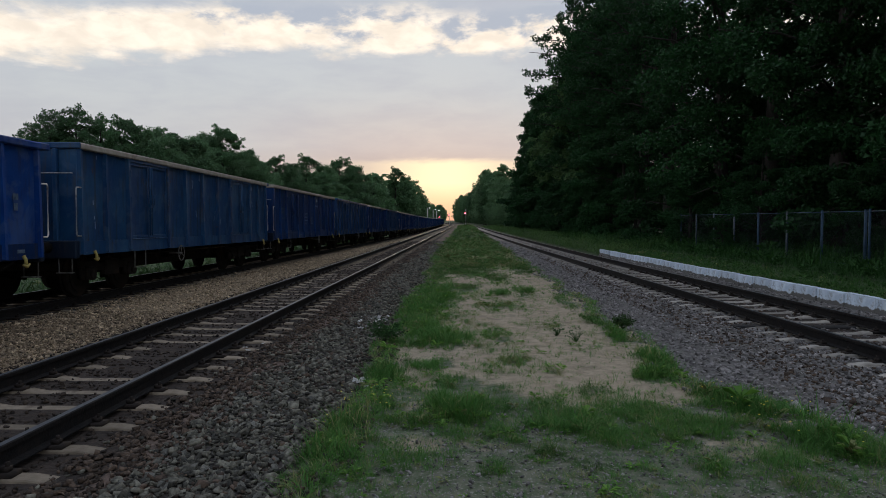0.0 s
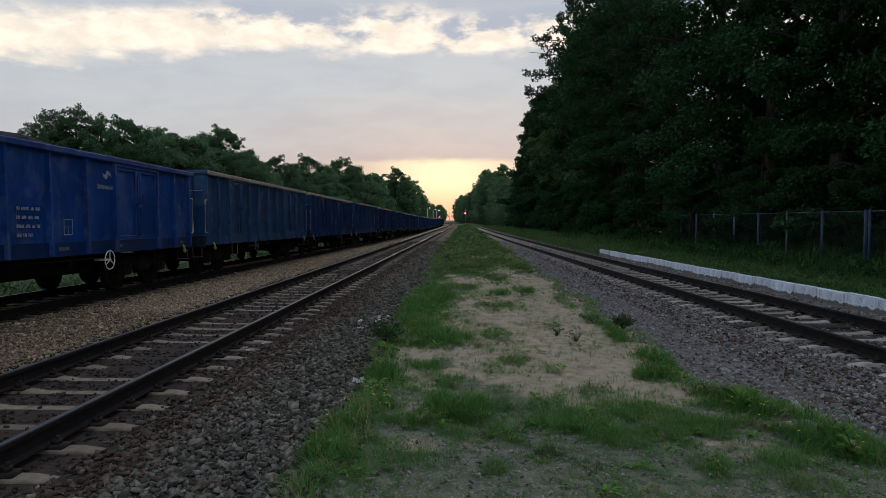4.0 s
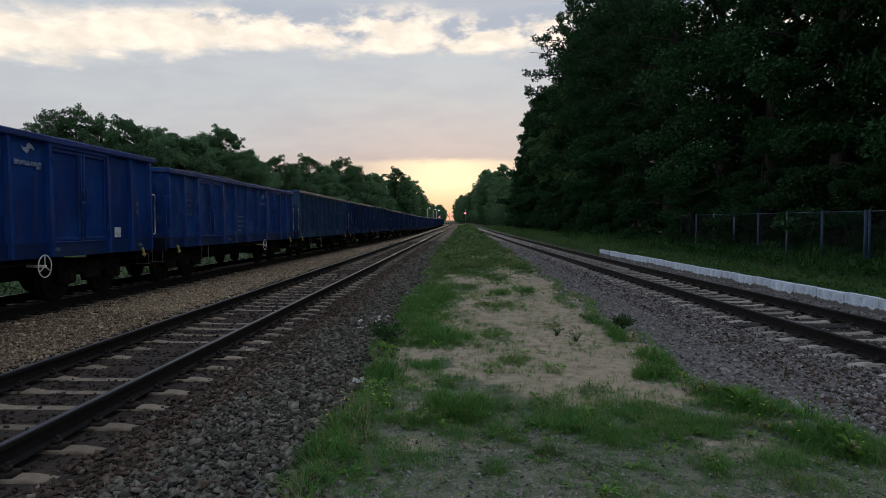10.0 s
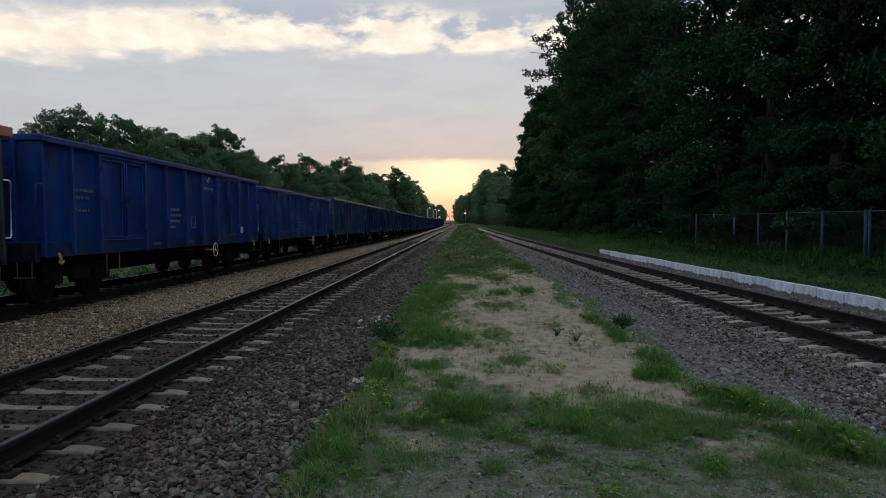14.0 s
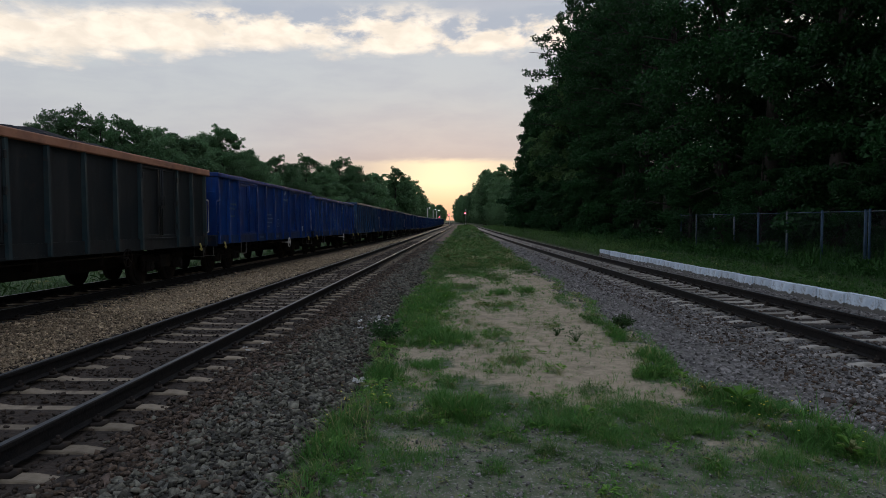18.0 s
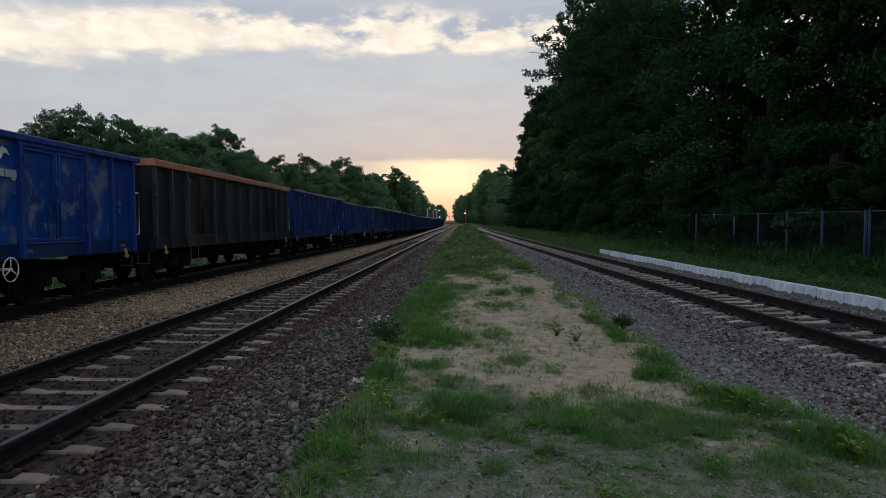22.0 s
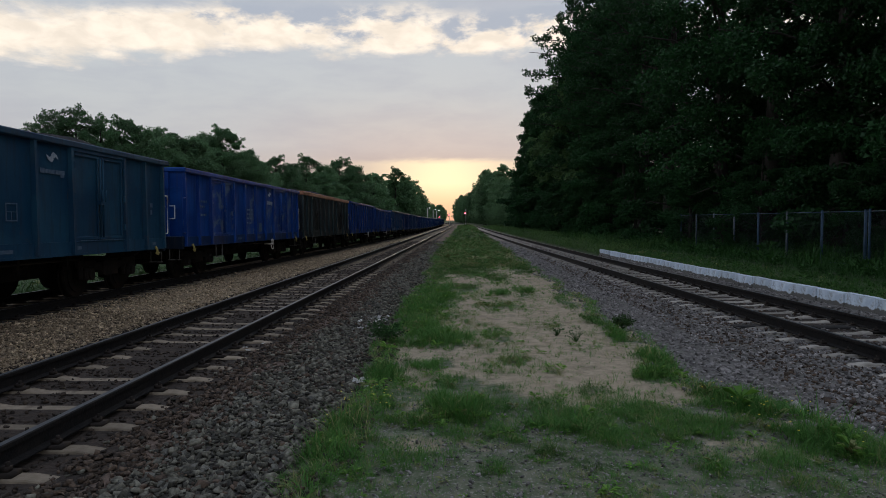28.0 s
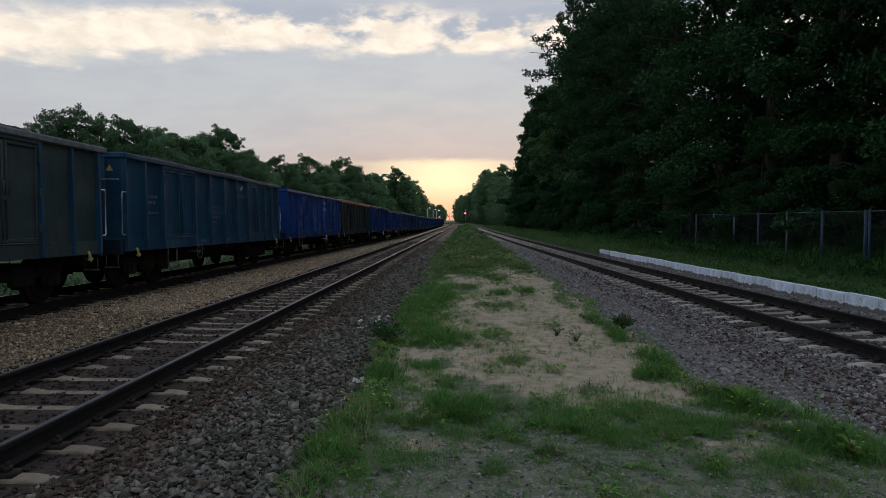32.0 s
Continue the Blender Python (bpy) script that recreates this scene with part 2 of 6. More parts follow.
def whitewash():
    """White limewash, flaking, that stops unevenly above a bare grey foot."""
    m = surface("whitewashed_concrete", [(0.50, 0.595, 0.70), (0.70, 0.79, 0.88)], 0.85, 5, bump=0.5, bump_scale=25, stain=(0.20, 0.20, 0.20), stain_scale=4.2, vary=0.1)
    nt = m.node_tree
    b = nt.nodes["Principled BSDF"]
    col = b.inputs["Base Color"].links[0].from_socket
    co = nt.nodes.new("ShaderNodeTexCoord").outputs["Object"]
    sep = nt.nodes.new("ShaderNodeSeparateXYZ")
    link(nt, co, sep.inputs[0])
    rnd = nt.nodes.new("ShaderNodeObjectInfo").outputs["Random"]
    foot = math_node(nt, "ADD", sep.outputs[2], math_node(nt, "MULTIPLY", noise_tex(nt, co, 6.0, 6, 0.65), 0.16))
    foot = math_node(nt, "ADD", foot, math_node(nt, "MULTIPLY", rnd, 0.05))
    link(nt, mix_rgb(nt, smooth(nt, foot, -0.072, -0.100), col, (0.13, 0.125, 0.115)), b.inputs["Base Color"])
    return m


M_WHITEWASH = whitewash()
M_FENCE = surface("faded_blue_fence_paint", [(0.010, 0.034, 0.066), (0.024, 0.056, 0.095)], 0.7, 9, bump=0.2, stain=(0.034, 0.056, 0.078), stain_scale=4)
M_BARK = surface("tree_bark", [(0.022, 0.019, 0.016), (0.05, 0.043, 0.036)], 0.95, 4, bump=1.0, bump_scale=9, stretch=(3, 3, 0.5))
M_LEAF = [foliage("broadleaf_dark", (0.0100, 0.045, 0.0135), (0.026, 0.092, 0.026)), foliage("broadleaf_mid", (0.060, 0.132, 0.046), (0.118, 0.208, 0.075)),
          # the next one is paler and bluer, with distance haze in its colour
          foliage("broadleaf_hazed", (0.061, 0.135, 0.063), (0.116, 0.205, 0.099), 0.4)]
M_GRASS = foliage("grass_blade", (0.055, 0.155, 0.03), (0.105, 0.24, 0.055), 0.35)
M_GRASS_DRY = foliage("dry_grass_blade", (0.17, 0.20, 0.07), (0.28, 0.28, 0.13), 0.35)
M_HERB = foliage("meadow_herb", (0.095, 0.205, 0.037), (0.185, 0.335, 0.062), 0.35)
# Dark weed green; the shade below the wood is mixed into the colour.
M_WEED = foliage("shade_toned_weed_leaf", (0.019, 0.068, 0.015), (0.040, 0.112, 0.024), 0.2)
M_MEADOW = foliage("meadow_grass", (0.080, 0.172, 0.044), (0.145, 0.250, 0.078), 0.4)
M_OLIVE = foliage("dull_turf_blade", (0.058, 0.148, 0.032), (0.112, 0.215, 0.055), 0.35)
# Darker copy of the meadow grass, with shade painted into its colour.
M_SHADED = foliage("meadow_grass_shade_painted", (0.030, 0.075, 0.018), (0.058, 0.115, 0.030), 0.2)
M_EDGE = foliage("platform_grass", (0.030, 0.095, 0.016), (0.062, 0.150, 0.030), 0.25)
# Leaves of the far trees, lightened and greyed to paint in the haze.
M_LEAF_HAZED = foliage("far_leaf", (0.102, 0.195, 0.097), (0.170, 0.275, 0.142), 0.5)
M_FLOWER = surface("yellow_petal", [(0.6, 0.48, 0.03), (0.75, 0.6, 0.06)], 0.6, 10, bump=0)


def island_ground():
    """Bare sand and thin gritty turf, divided by how trodden the strip is."""
    m = bpy.data.materials.new("trodden_strip")
    m.use_nodes = True
    nt = m.node_tree
    b = nt.nodes["Principled BSDF"]
    b.inputs["Roughness"].default_value = 0.95
    b.inputs["Specular IOR Level"].default_value = 0.2
    co = nt.nodes.new("ShaderNodeTexCoord").outputs["Object"]
    at = nt.nodes.new("ShaderNodeAttribute")
    at.attribute_name = "bareness"
    wide, fine, grit = noise_tex(nt, co, 1.7, 6, 0.6, 0.4), noise_tex(nt, co, 8.0, 6, 0.65), noise_tex(nt, co, 48.0, 3, 0.6)
    v = math_node(nt, "ADD", at.outputs["Fac"], math_node(nt, "MULTIPLY", math_node(nt, "SUBTRACT", wide, 0.5), 1.6))
    v = math_node(nt, "ADD", v, math_node(nt, "MULTIPLY", math_node(nt, "SUBTRACT", fine, 0.5), 1.3))
    sand = mix_rgb(nt, smooth(nt, fine, 0.3, 0.7), (0.27, 0.22, 0.152), (0.42, 0.345, 0.25))
    sand = mix_rgb(nt, smooth(nt, wide, 0.52, 0.7), sand, (0.22, 0.185, 0.13))
    soil = mix_rgb(nt, smooth(nt, fine, 0.35, 0.65), (0.060, 0.092, 0.042), (0.165, 0.165, 0.118))
    soil = mix_rgb(nt, smooth(nt, grit, 0.57, 0.66), soil, (0.30, 0.285, 0.25))
    sand = mix_rgb(nt, smooth(nt, grit, 0.60, 0.70), sand, (0.16, 0.14, 0.11))
    link(nt, mix_rgb(nt, smooth(nt, v, -0.35, 0.55), soil, sand), b.inputs["Base Color"])
    bp = nd(nt, "ShaderNodeBump", Strength=0.8, Distance=0.02)
    link(nt, math_node(nt, "ADD", fine, math_node(nt, "MULTIPLY", grit, 0.5)), bp.inputs["Height"])
    link(nt, bp.outputs[0], b.inputs["Normal"])
    return m


M_ISLAND = island_ground()


# ---- mesh helpers ----
def mesh_ob(name, bm, mats, parent=None, smooth_shade=False):
    me = bpy.data.meshes.new(name)
    bm.to_mesh(me)
    bm.free()
    for m in (mats if isinstance(mats, (list, tuple)) else [mats]):
        me.materials.append(m)
    if smooth_shade:
        me.shade_smooth()
    ob = new(name, me)
    if parent:
        ob.parent = parent
    return ob


def part(name, bm, material, parent, label=""):
    return tagged(mesh_ob(name, bm, material, parent), label)


def empty(name, m=None):
    ob = new(name)
    ob.empty_display_size = 0.3
    if m is not None:
        ob.matrix_basis = m
    return ob


def box(bm, x0, x1, y0, y1, z0, z1, bevel=0.0, mat=0):
    r = bmesh.ops.create_cube(bm, size=1.0, matrix=Matrix.LocRotScale(((x0 + x1) / 2, (y0 + y1) / 2, (z0 + z1) / 2), None, (abs(x1 - x0), abs(y1 - y0), abs(z1 - z0))))
    faces = {f for v in r["verts"] for f in v.link_faces}
    if bevel:
        edges = list({e for f in faces for e in f.edges})
        b = bmesh.ops.bevel(bm, geom=edges, offset=bevel, segments=1, affect="EDGES", profile=0.5)
        faces = set(b["faces"]) | {f for f in faces if f.is_valid}
    if mat:
        for f in faces:
            f.material_index = mat
    return bm


def boxes(*specs, bevel=0.0):
    bm = bmesh.new()
    for s in specs:
        box(bm, *s, bevel=bevel)
    return bm


def tube(bm, pts, radii, seg=8, mat=0):
    """A tapered pipe along the points."""
    rings = []
    for i, p in enumerate(pts):
        p = Vector(p)
        a = Vector(pts[max(i - 1, 0)])
        b = Vector(pts[min(i + 1, len(pts) - 1)])
        q = (b - a).normalized().to_track_quat("Z", "Y")
        r = radii if isinstance(radii, (int, float)) else radii[i]
        rings.append([bm.verts.new(p + q @ Vector((r * math.cos(2 * math.pi * k / seg), r * math.sin(2 * math.pi * k / seg), 0))) for k in range(seg)])
    for u, v in zip(rings, rings[1:]):
        for k in range(seg):
            f = bm.faces.new((u[k], u[(k + 1) % seg], v[(k + 1) % seg], v[k]))
            f.smooth, f.material_index = True, mat
    for ring in (rings[0][::-1], rings[-1]):
        bm.faces.new(ring).material_index = mat
    return bm


def disc(bm, x0, x1, y, z, r, seg=24):
    """A wheel-like disc with its axle along x."""
    return tube(bm, [(x0, y, z), (x1, y, z)], r, seg)


def ring(bm, centre, axis, radius, thick, seg=24, sides=6):
    q = Vector(axis).normalized().to_track_quat("Z", "Y")
    loops = []
    for i in range(seg):
        a = 2 * math.pi * i / seg
        d = Vector((math.cos(a), math.sin(a), 0))
        loops.append([bm.verts.new(Vector(centre) + q @ (d * (radius + thick * math.cos(2 * math.pi * k / sides)) + Vector((0, 0, thick * math.sin(2 * math.pi * k / sides))))) for k in range(sides)])
    for i in range(seg):
        u, v = loops[i], loops[(i + 1) % seg]
        for k in range(sides):
            bm.faces.new((u[k], v[k], v[(k + 1) % sides], u[(k + 1) % sides])).smooth = True
    return bm


def scatter(name, templates, which, mats4, materials, slot=None, parent=None):
    """One mesh of many small pieces. templates: (verts, triangles); mats4: N poses as 4 x 4."""
    vs, fs, mi, base = [], [], [], 0
    for k, (tv, tf) in enumerate(templates):
        sel = np.nonzero(which == k)[0]
        if not len(sel):
            continue
        m = mats4[sel]
        v = np.einsum("nij,vj->nvi", m[:, :3, :3], tv) + m[:, None, :3, 3]
        n = len(tv)
        f = tf[None] + (np.arange(len(sel)) * n)[:, None, None] + base
        vs.append(v.reshape(-1, 3))
        fs.append(f.reshape(-1, 3))
        mi.append(np.repeat(slot[sel] if slot is not None else np.zeros(len(sel), int), len(tf)))
        base += len(sel) * n
    v, f, mi = np.concatenate(vs), np.concatenate(fs), np.concatenate(mi)
    me = bpy.data.meshes.new(name)
    me.vertices.add(len(v))
    me.vertices.foreach_set("co", v.astype(np.float32).ravel())
    me.loops.add(len(f) * 3)
    me.loops.foreach_set("vertex_index", f.astype(np.int32).ravel())
    me.polygons.add(len(f))
    me.polygons.foreach_set("loop_start", np.arange(0, len(f) * 3, 3, dtype=np.int32))
    me.polygons.foreach_set("material_index", mi.astype(np.int32))
    for m in materials:
        me.materials.append(m)
    me.update(calc_edges=True)
    ob = new(name, me)
    if parent:
        ob.parent = parent
    return ob


def poses(pos, scale, yaw, tilt=None, tilt_dir=None):
    """N poses from places, sizes (N or N x 3) and turns about the vertical, then a lean."""
    n = len(pos)
    c, s = np.cos(yaw), np.sin(yaw)
    r = np.zeros((n, 3, 3))
    r[:, 0, 0], r[:, 0, 1], r[:, 1, 0], r[:, 1, 1], r[:, 2, 2] = c, -s, s, c, 1
    if tilt is not None:
        k = np.stack([np.cos(tilt_dir), np.sin(tilt_dir), np.zeros(n)], 1)
        kx = np.zeros((n, 3, 3))
        kx[:, 0, 2], kx[:, 1, 2], kx[:, 2, 0], kx[:, 2, 1] = k[:, 1], -k[:, 0], -k[:, 1], k[:, 0]
        r = (np.eye(3) + np.sin(tilt)[:, None, None] * kx + (1 - np.cos(tilt))[:, None, None] * (kx @ kx)) @ r
    sc = np.asarray(scale, float)
    sc = np.repeat(sc[:, None], 3, 1) if sc.ndim == 1 else sc
    m = np.zeros((n, 4, 4))
    m[:, :3, :3] = r * sc[:, None, :]
    m[:, :3, 3], m[:, 3, 3] = pos, 1
    return m


RNG = np.random.default_rng(7)


# ---- the plan: x across the line, y along it, z above the rail heads ----
MID_X, TRAIN_X = -4.10, -8.85
BEND_Y, BEND_R = 240.0, 1500.0
GAUGE = 0.7535                       # track centre to rail centre


def bend(y):
    return -max(y - BEND_Y, 0.0) ** 2 / (2 * BEND_R)


def mid_x(y):
    return MID_X + bend(y)


def drift(y):
    """The train's track draws away from the middle one."""
    return 0.006 * (np.clip(y, -40.0, 240.0) - 15.0)


def dip(y):
    """... and runs down a slight fall before it levels out."""
    u = np.clip(y, -20.0, 190.0)
    return -0.0070 * (u - np.maximum(u - 110.0, 0.0) ** 2 / 160.0 - 15.0) + 0.03


def train_x(y):
    return TRAIN_X - float(drift(y)) - max(y - 265.0, 0.0) ** 2 / (2 * BEND_R)


def siding(y):
    """The platform track, easing in towards the middle line."""
    return 1.75 + 4.72 * np.exp(-np.asarray(y, float) / 100.0)


def right_x(y):
    return float(siding(y)) + bend(y)


ISLAND_Z, PLATFORM_Z = -0.15, 0.19


def ramp_between(v, a, b):
    """0 at a, 1 at b, smooth between."""
    t = np.clip((v - a) / (b - a), 0, 1)
    return t * t * (3 - 2 * t)


def lumps(x, y):
    return (np.sin(1.7 * x + 0.6 * y) * np.sin(0.9 * y - 0.5 * x + 1.3) + 0.6 * np.sin(3.9 * x - 2.2 * y + 0.7) * np.sin(2.8 * y + 1.9 * x)) / 1.6


def patches(x, y):
    """A slow pattern, -1 to 1, that divides turf from bare soil."""
    return (np.sin(1.1 * x + 0.35 * y + 2.0) + np.sin(0.8 * y - 0.7 * x + 0.4) + 0.8 * np.sin(2.6 * x + 1.9 * y) + 0.7 * np.sin(3.4 * y - 2.1 * x + 1.1) + 0.5 * np.sin(5.3 * x + 4.1 * y + 0.5)) / 3.2


def island_edges(y):
    """The turf's two borders on the strip between the tracks."""
    left = -1.08 + 0.10 * np.sin(0.9 * y + 2.2) + 0.07 * np.sin(2.3 * y + 1) - 0.12 * ramp_between(y, 9, 13) - 0.006 * np.clip(y - 25, 0, 60)
    right = 2.62 + 0.75 * (1 - ramp_between(y, 5.0, 7.5)) + 0.12 * np.sin(1.3 * y + 0.5) - 0.004 * np.clip(y - 25, 0, 500)
    return left, right


def ground_z(x, y):
    b = np.where(y > BEND_Y, -np.maximum(y - BEND_Y, 0) ** 2 / (2 * BEND_R), 0)
    mx, tx, rx = MID_X + b, TRAIN_X + b, siding(y) + b
    z = np.full(np.shape(x), -0.22)
    left, right = island_edges(y)
    on = ramp_between(x, left - 0.25, left + 0.15) * (1 - ramp_between(x, right - 0.15, right + 0.25))
    z = z + on * (ISLAND_Z + 0.22 + 0.02 * lumps(x, y))
    tx = tx - drift(y)
    z = z + dip(y) * ramp_between(x, tx + 3.4, tx + 1.6) * ramp_between(x, -19.0, -14.0)
    z = z - 0.45 * ramp_between(tx - x, 1.9, 3.6) + 0.05 * lumps(x * 0.3, y * 0.3) * ramp_between(tx - x, 3, 6)
    edge = rx + 1.78
    plat = (1 - ramp_between(y, 34.3, 34.8))
    up = (PLATFORM_Z - 0.05 + 0.22) * np.where(x > edge, 1, 0)
    bank = (0.30 + 0.03 * lumps(x * 0.5, y * 0.5)) * ramp_between(x, rx + 1.9, rx + 4.5)
    heaped = 0.13 * ramp_between(x, rx + 1.15, rx + 1.5) * np.where(x > edge, 0, 1) * plat
    z = z + plat * up + (1 - plat) * bank + heaped
    return z


def steps(spans):
    v = [spans[0][0]]
    for a, b, d in spans:
        n = max(1, round((b - a) / d))
        v += [a + (b - a) * (i + 1) / n for i in range(n)]
    return np.array(v)


def make_ground():
    xs = steps([(-1500, -300, 300), (-300, -60, 30), (-60, -14, 4), (-14, -10, 0.5), (-10, 9, 0.14), (9, 20, 0.8), (20, 60, 5), (60, 300, 40), (300, 1500, 300)])
    ys = steps([(-200, -20, 30), (-20, -8, 2), (-8, 2.5, 0.35), (2.5, 16, 0.14), (16, 40, 0.4), (40, 120, 2), (120, 400, 8), (400, 1000, 60), (1000, 4000, 500)])
    gx, gy = np.meshgrid(xs, ys)
    gz = ground_z(gx, gy)
    nx, ny = len(xs), len(ys)
    v = np.stack([gx, gy, gz], -1).reshape(-1, 3)
    i = (np.arange(ny - 1)[:, None] * nx + np.arange(nx - 1)[None]).ravel()
    f = np.stack([i, i + 1, i + 1 + nx, i + nx], 1)
    me = bpy.data.meshes.new("ground")
    me.vertices.add(len(v))
    me.vertices.foreach_set("co", v.ravel().astype(np.float32))
    me.loops.add(len(f) * 4)
    me.loops.foreach_set("vertex_index", f.ravel().astype(np.int32))
    me.polygons.add(len(f))
    me.polygons.foreach_set("loop_start", np.arange(0, len(f) * 4, 4, dtype=np.int32))
    c = v[f].mean(1)
    x, y = c[:, 0], c[:, 1]
    b = np.where(y > BEND_Y, -np.maximum(y - BEND_Y, 0) ** 2 / (2 * BEND_R), 0)
    x = x - b
    rough = 0.12 * lumps(x * 4, y * 4) + RNG.normal(0, 0.05, len(x))
    rx = siding(y)
    left, right = island_edges(y)
    mat = np.zeros(len(f), np.int32)                                   # grey ballast
    mat[(x + rough > -5.9) & (x + rough < -2.45)] = 1                  # rusty bed of the middle track
    xt = x + drift(y)
    mat[(x + rough < -5.55) & (xt + rough > -7.6)] = 2                # tan gravel
    mat[(xt + rough <= -7.6) & (xt > -11.2)] = 3                      # oily bed under the train, the wagons' shade in its colour
    mat[xt <= -11.2] = 6
    isl = (x + rough > left) & (x + rough < right)
    mat[(x >= right - rough) & (x <= rx + 1.66)] = 7                   # paler bed of the platform track
    mat[(x + rough > -2.6) & ((x + 2 * rough < -2.2) | (y > 32 + 30 * rough)) & (x + rough < left)] = 8    # rust blown off the trains
    mat[np.abs(x - rx) < 0.72 + 0.5 * rough] = 1
    mat[isl] = 4
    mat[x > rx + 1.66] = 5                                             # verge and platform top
    me.polygons.foreach_set("material_index", mat)
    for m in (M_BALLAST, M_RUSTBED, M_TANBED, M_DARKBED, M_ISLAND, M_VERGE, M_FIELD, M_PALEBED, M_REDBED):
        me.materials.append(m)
    bare = me.attributes.new("bareness", "FLOAT", "POINT")
    bare.data.foreach_set("value", np.clip(sand_mask(v[:, 0], v[:, 1]), -1.2, 1.2).astype(np.float32))
    me.update(calc_edges=True)
    me.shade_smooth()
    return tagged(new("ground", me), "ground of grey ballast, bare sandy soil and rough turf", "ground", kind="structure")


# patches of growth on the strip: x, y, half width, half depth
LUSH = [(-1.1, 5.4, 0.27, 0.51), (-1.07, 6.25, 0.3, 0.5), (-0.82, 6.63, 0.2, 0.36), (-1.38, 6.25, 0.13, 0.36), (-0.17, 6.34, 0.18, 0.41), (0.06, 6.34, 0.21, 0.37), (2.63, 6.84, 0.33, 0.47), (2.97, 6.73, 0.3, 0.52), (3.02, 5.61, 0.22, 0.29), (2.98, 5.15, 0.19, 0.3), (1.79, 4.97, 0.13, 0.23), (-0.9, 7.82, 0.2, 0.45), (-0.35, 10.18, 0.37, 0.76), (-0.84, 11.22, 0.38, 1.16), (2.41, 8.75, 0.14, 0.88), (2.12, 7.82, 0.23, 0.34), (-0.69, 16.21, 0.55, 3.11), (-0.92, 13.68, 0.42, 1.56), (2.3, 10.68, 0.14, 0.63), (2.78, 5.68, 0.23, 0.24)]
THIN = [(-1, 4.71, 0.28, 0.3), (-0.5, 5.03, 0.15, 0.23), (0.33, 5.76, 0.18, 0.27), (0.3, 6.53, 0.22, 0.35), (0.79, 6.44, 0.2, 0.42), (0.97, 6.08, 0.25, 0.41), (1.16, 5.84, 0.15, 0.28), (1.57, 6.34, 0.16, 0.33), (-0.4, 6, 0.13, 0.23), (0.2, 4.86, 0.1, 0.13), (1.71, 5.61, 0.14, 0.19), (2.08, 7.9, 0.17, 0.31), (-0.3, 8.58, 0.19, 0.37), (-0.14, 7.55, 0.17, 0.31), (0.1, 7.22, 0.13, 0.24), (-0.3, 6.95, 0.11, 0.22), (0.49, 10.68, 0.19, 0.68), (2.33, 11.7, 0.17, 0.56), (2.15, 15.09, 0.19, 1.47), (1.42, 17.23, 0.28, 1.37)]
LOW = [(-0.98, 23.04, 0.5, 3.47), (0.14, 24.32, 0.82, 3.02), (0.99, 21.46, 0.45, 1.27), (-0.9, 33.67, 0.71, 7.6), (0.6, 33.67, 1.36, 7.6), (2.01, 25.75, 0.42, 3.07), (2.19, 12.51, 0.15, 0.64), (-0.82, 9.86, 0.24, 0.4), (0.38, 6.95, 0.11, 0.38), (1.37, 7.18, 0.24, 0.26), (0.91, 4.97, 0.22, 0.2), (0.58, 5.21, 0.17, 0.17), (2.55, 7.42, 0.24, 0.35), (-0.68, 8.58, 0.11, 0.2), (-0.12, 18.09, 0.47, 1.05)]
SERE = [(2.56, 6.13, 0.26, 0.24), (2.35, 4.66, 0.24, 0.14), (0.58, 8.75, 0.25, 0.28), (0.21, 9.68, 0.14, 0.3), (1.49, 11.77, 0.15, 0.25), (-0.24, 12.8, 0.33, 0.52), (0.26, 11.77, 0.21, 0.32), (0.67, 14.49, 0.44, 0.58), (2.52, 10.18, 0.15, 0.24), (1.06, 8.08, 0.08, 0.18), (-0.74, 5.96, 0.19, 0.13), (2.37, 5.27, 0.17, 0.15)]


def growth(spots, x, y, edge=0.45):
    """0 to 1: how far inside one of the patches a place lies, with frayed borders."""
    x, y = np.asarray(x, float), np.asarray(y, float)
    fray = edge * (0.6 * np.sin(9.1 * x + 4.3 * y) * np.sin(7.7 * y - 3.1 * x + 1.0) + 0.5 * np.sin(17 * x - 6 * y + 2.0) * np.sin(13 * y + 5 * x))
    best = np.zeros(np.shape(x))
    for cx, cy, rx, ry in spots:
        d = np.hypot((x - cx) / rx, (y - cy) / ry) + fray
        best = np.maximum(best, 1 - ramp_between(d, 0.40, 1.45))
    return best


BARE = [(2.25, 5.35, 0.55, 0.40), (-0.34, 5.45, 0.30, 0.28), (0.12, 5.45, 0.28, 0.22), (2.2, 7.1, 0.25, 0.25), (-0.5, 6.6, 0.25, 0.25)]


def turf(x, y):
    g = np.maximum(growth(LUSH, x, y), 0.75 * growth(THIN, x, y))
    g = np.maximum(g, np.maximum(0.75 * growth(LOW, x, y), 0.6 * growth(SERE, x, y)))
    return np.maximum(g, 0.75 * ramp_between(y + 5 * patches(x * 0.7, y * 0.2), 30, 42))


def sand_mask(x, y):
    """Above 0 on the trodden sandy path, below on turf and on the gritty soil in front of it."""
    g = turf(x, y)
    sandy = ramp_between(y + 0.9 * patches(x * 0.9 + 2, y * 0.8) + 0.35 * patches(x * 3, y * 3), 6.0, 7.7)
    return 0.80 * sandy - 0.75 * (1 - sandy) - 1.3 * g + 0.45 * patches(x * 1.6, y * 1.6) + 1.0 * growth(BARE, x, y)


GROUND = make_ground()


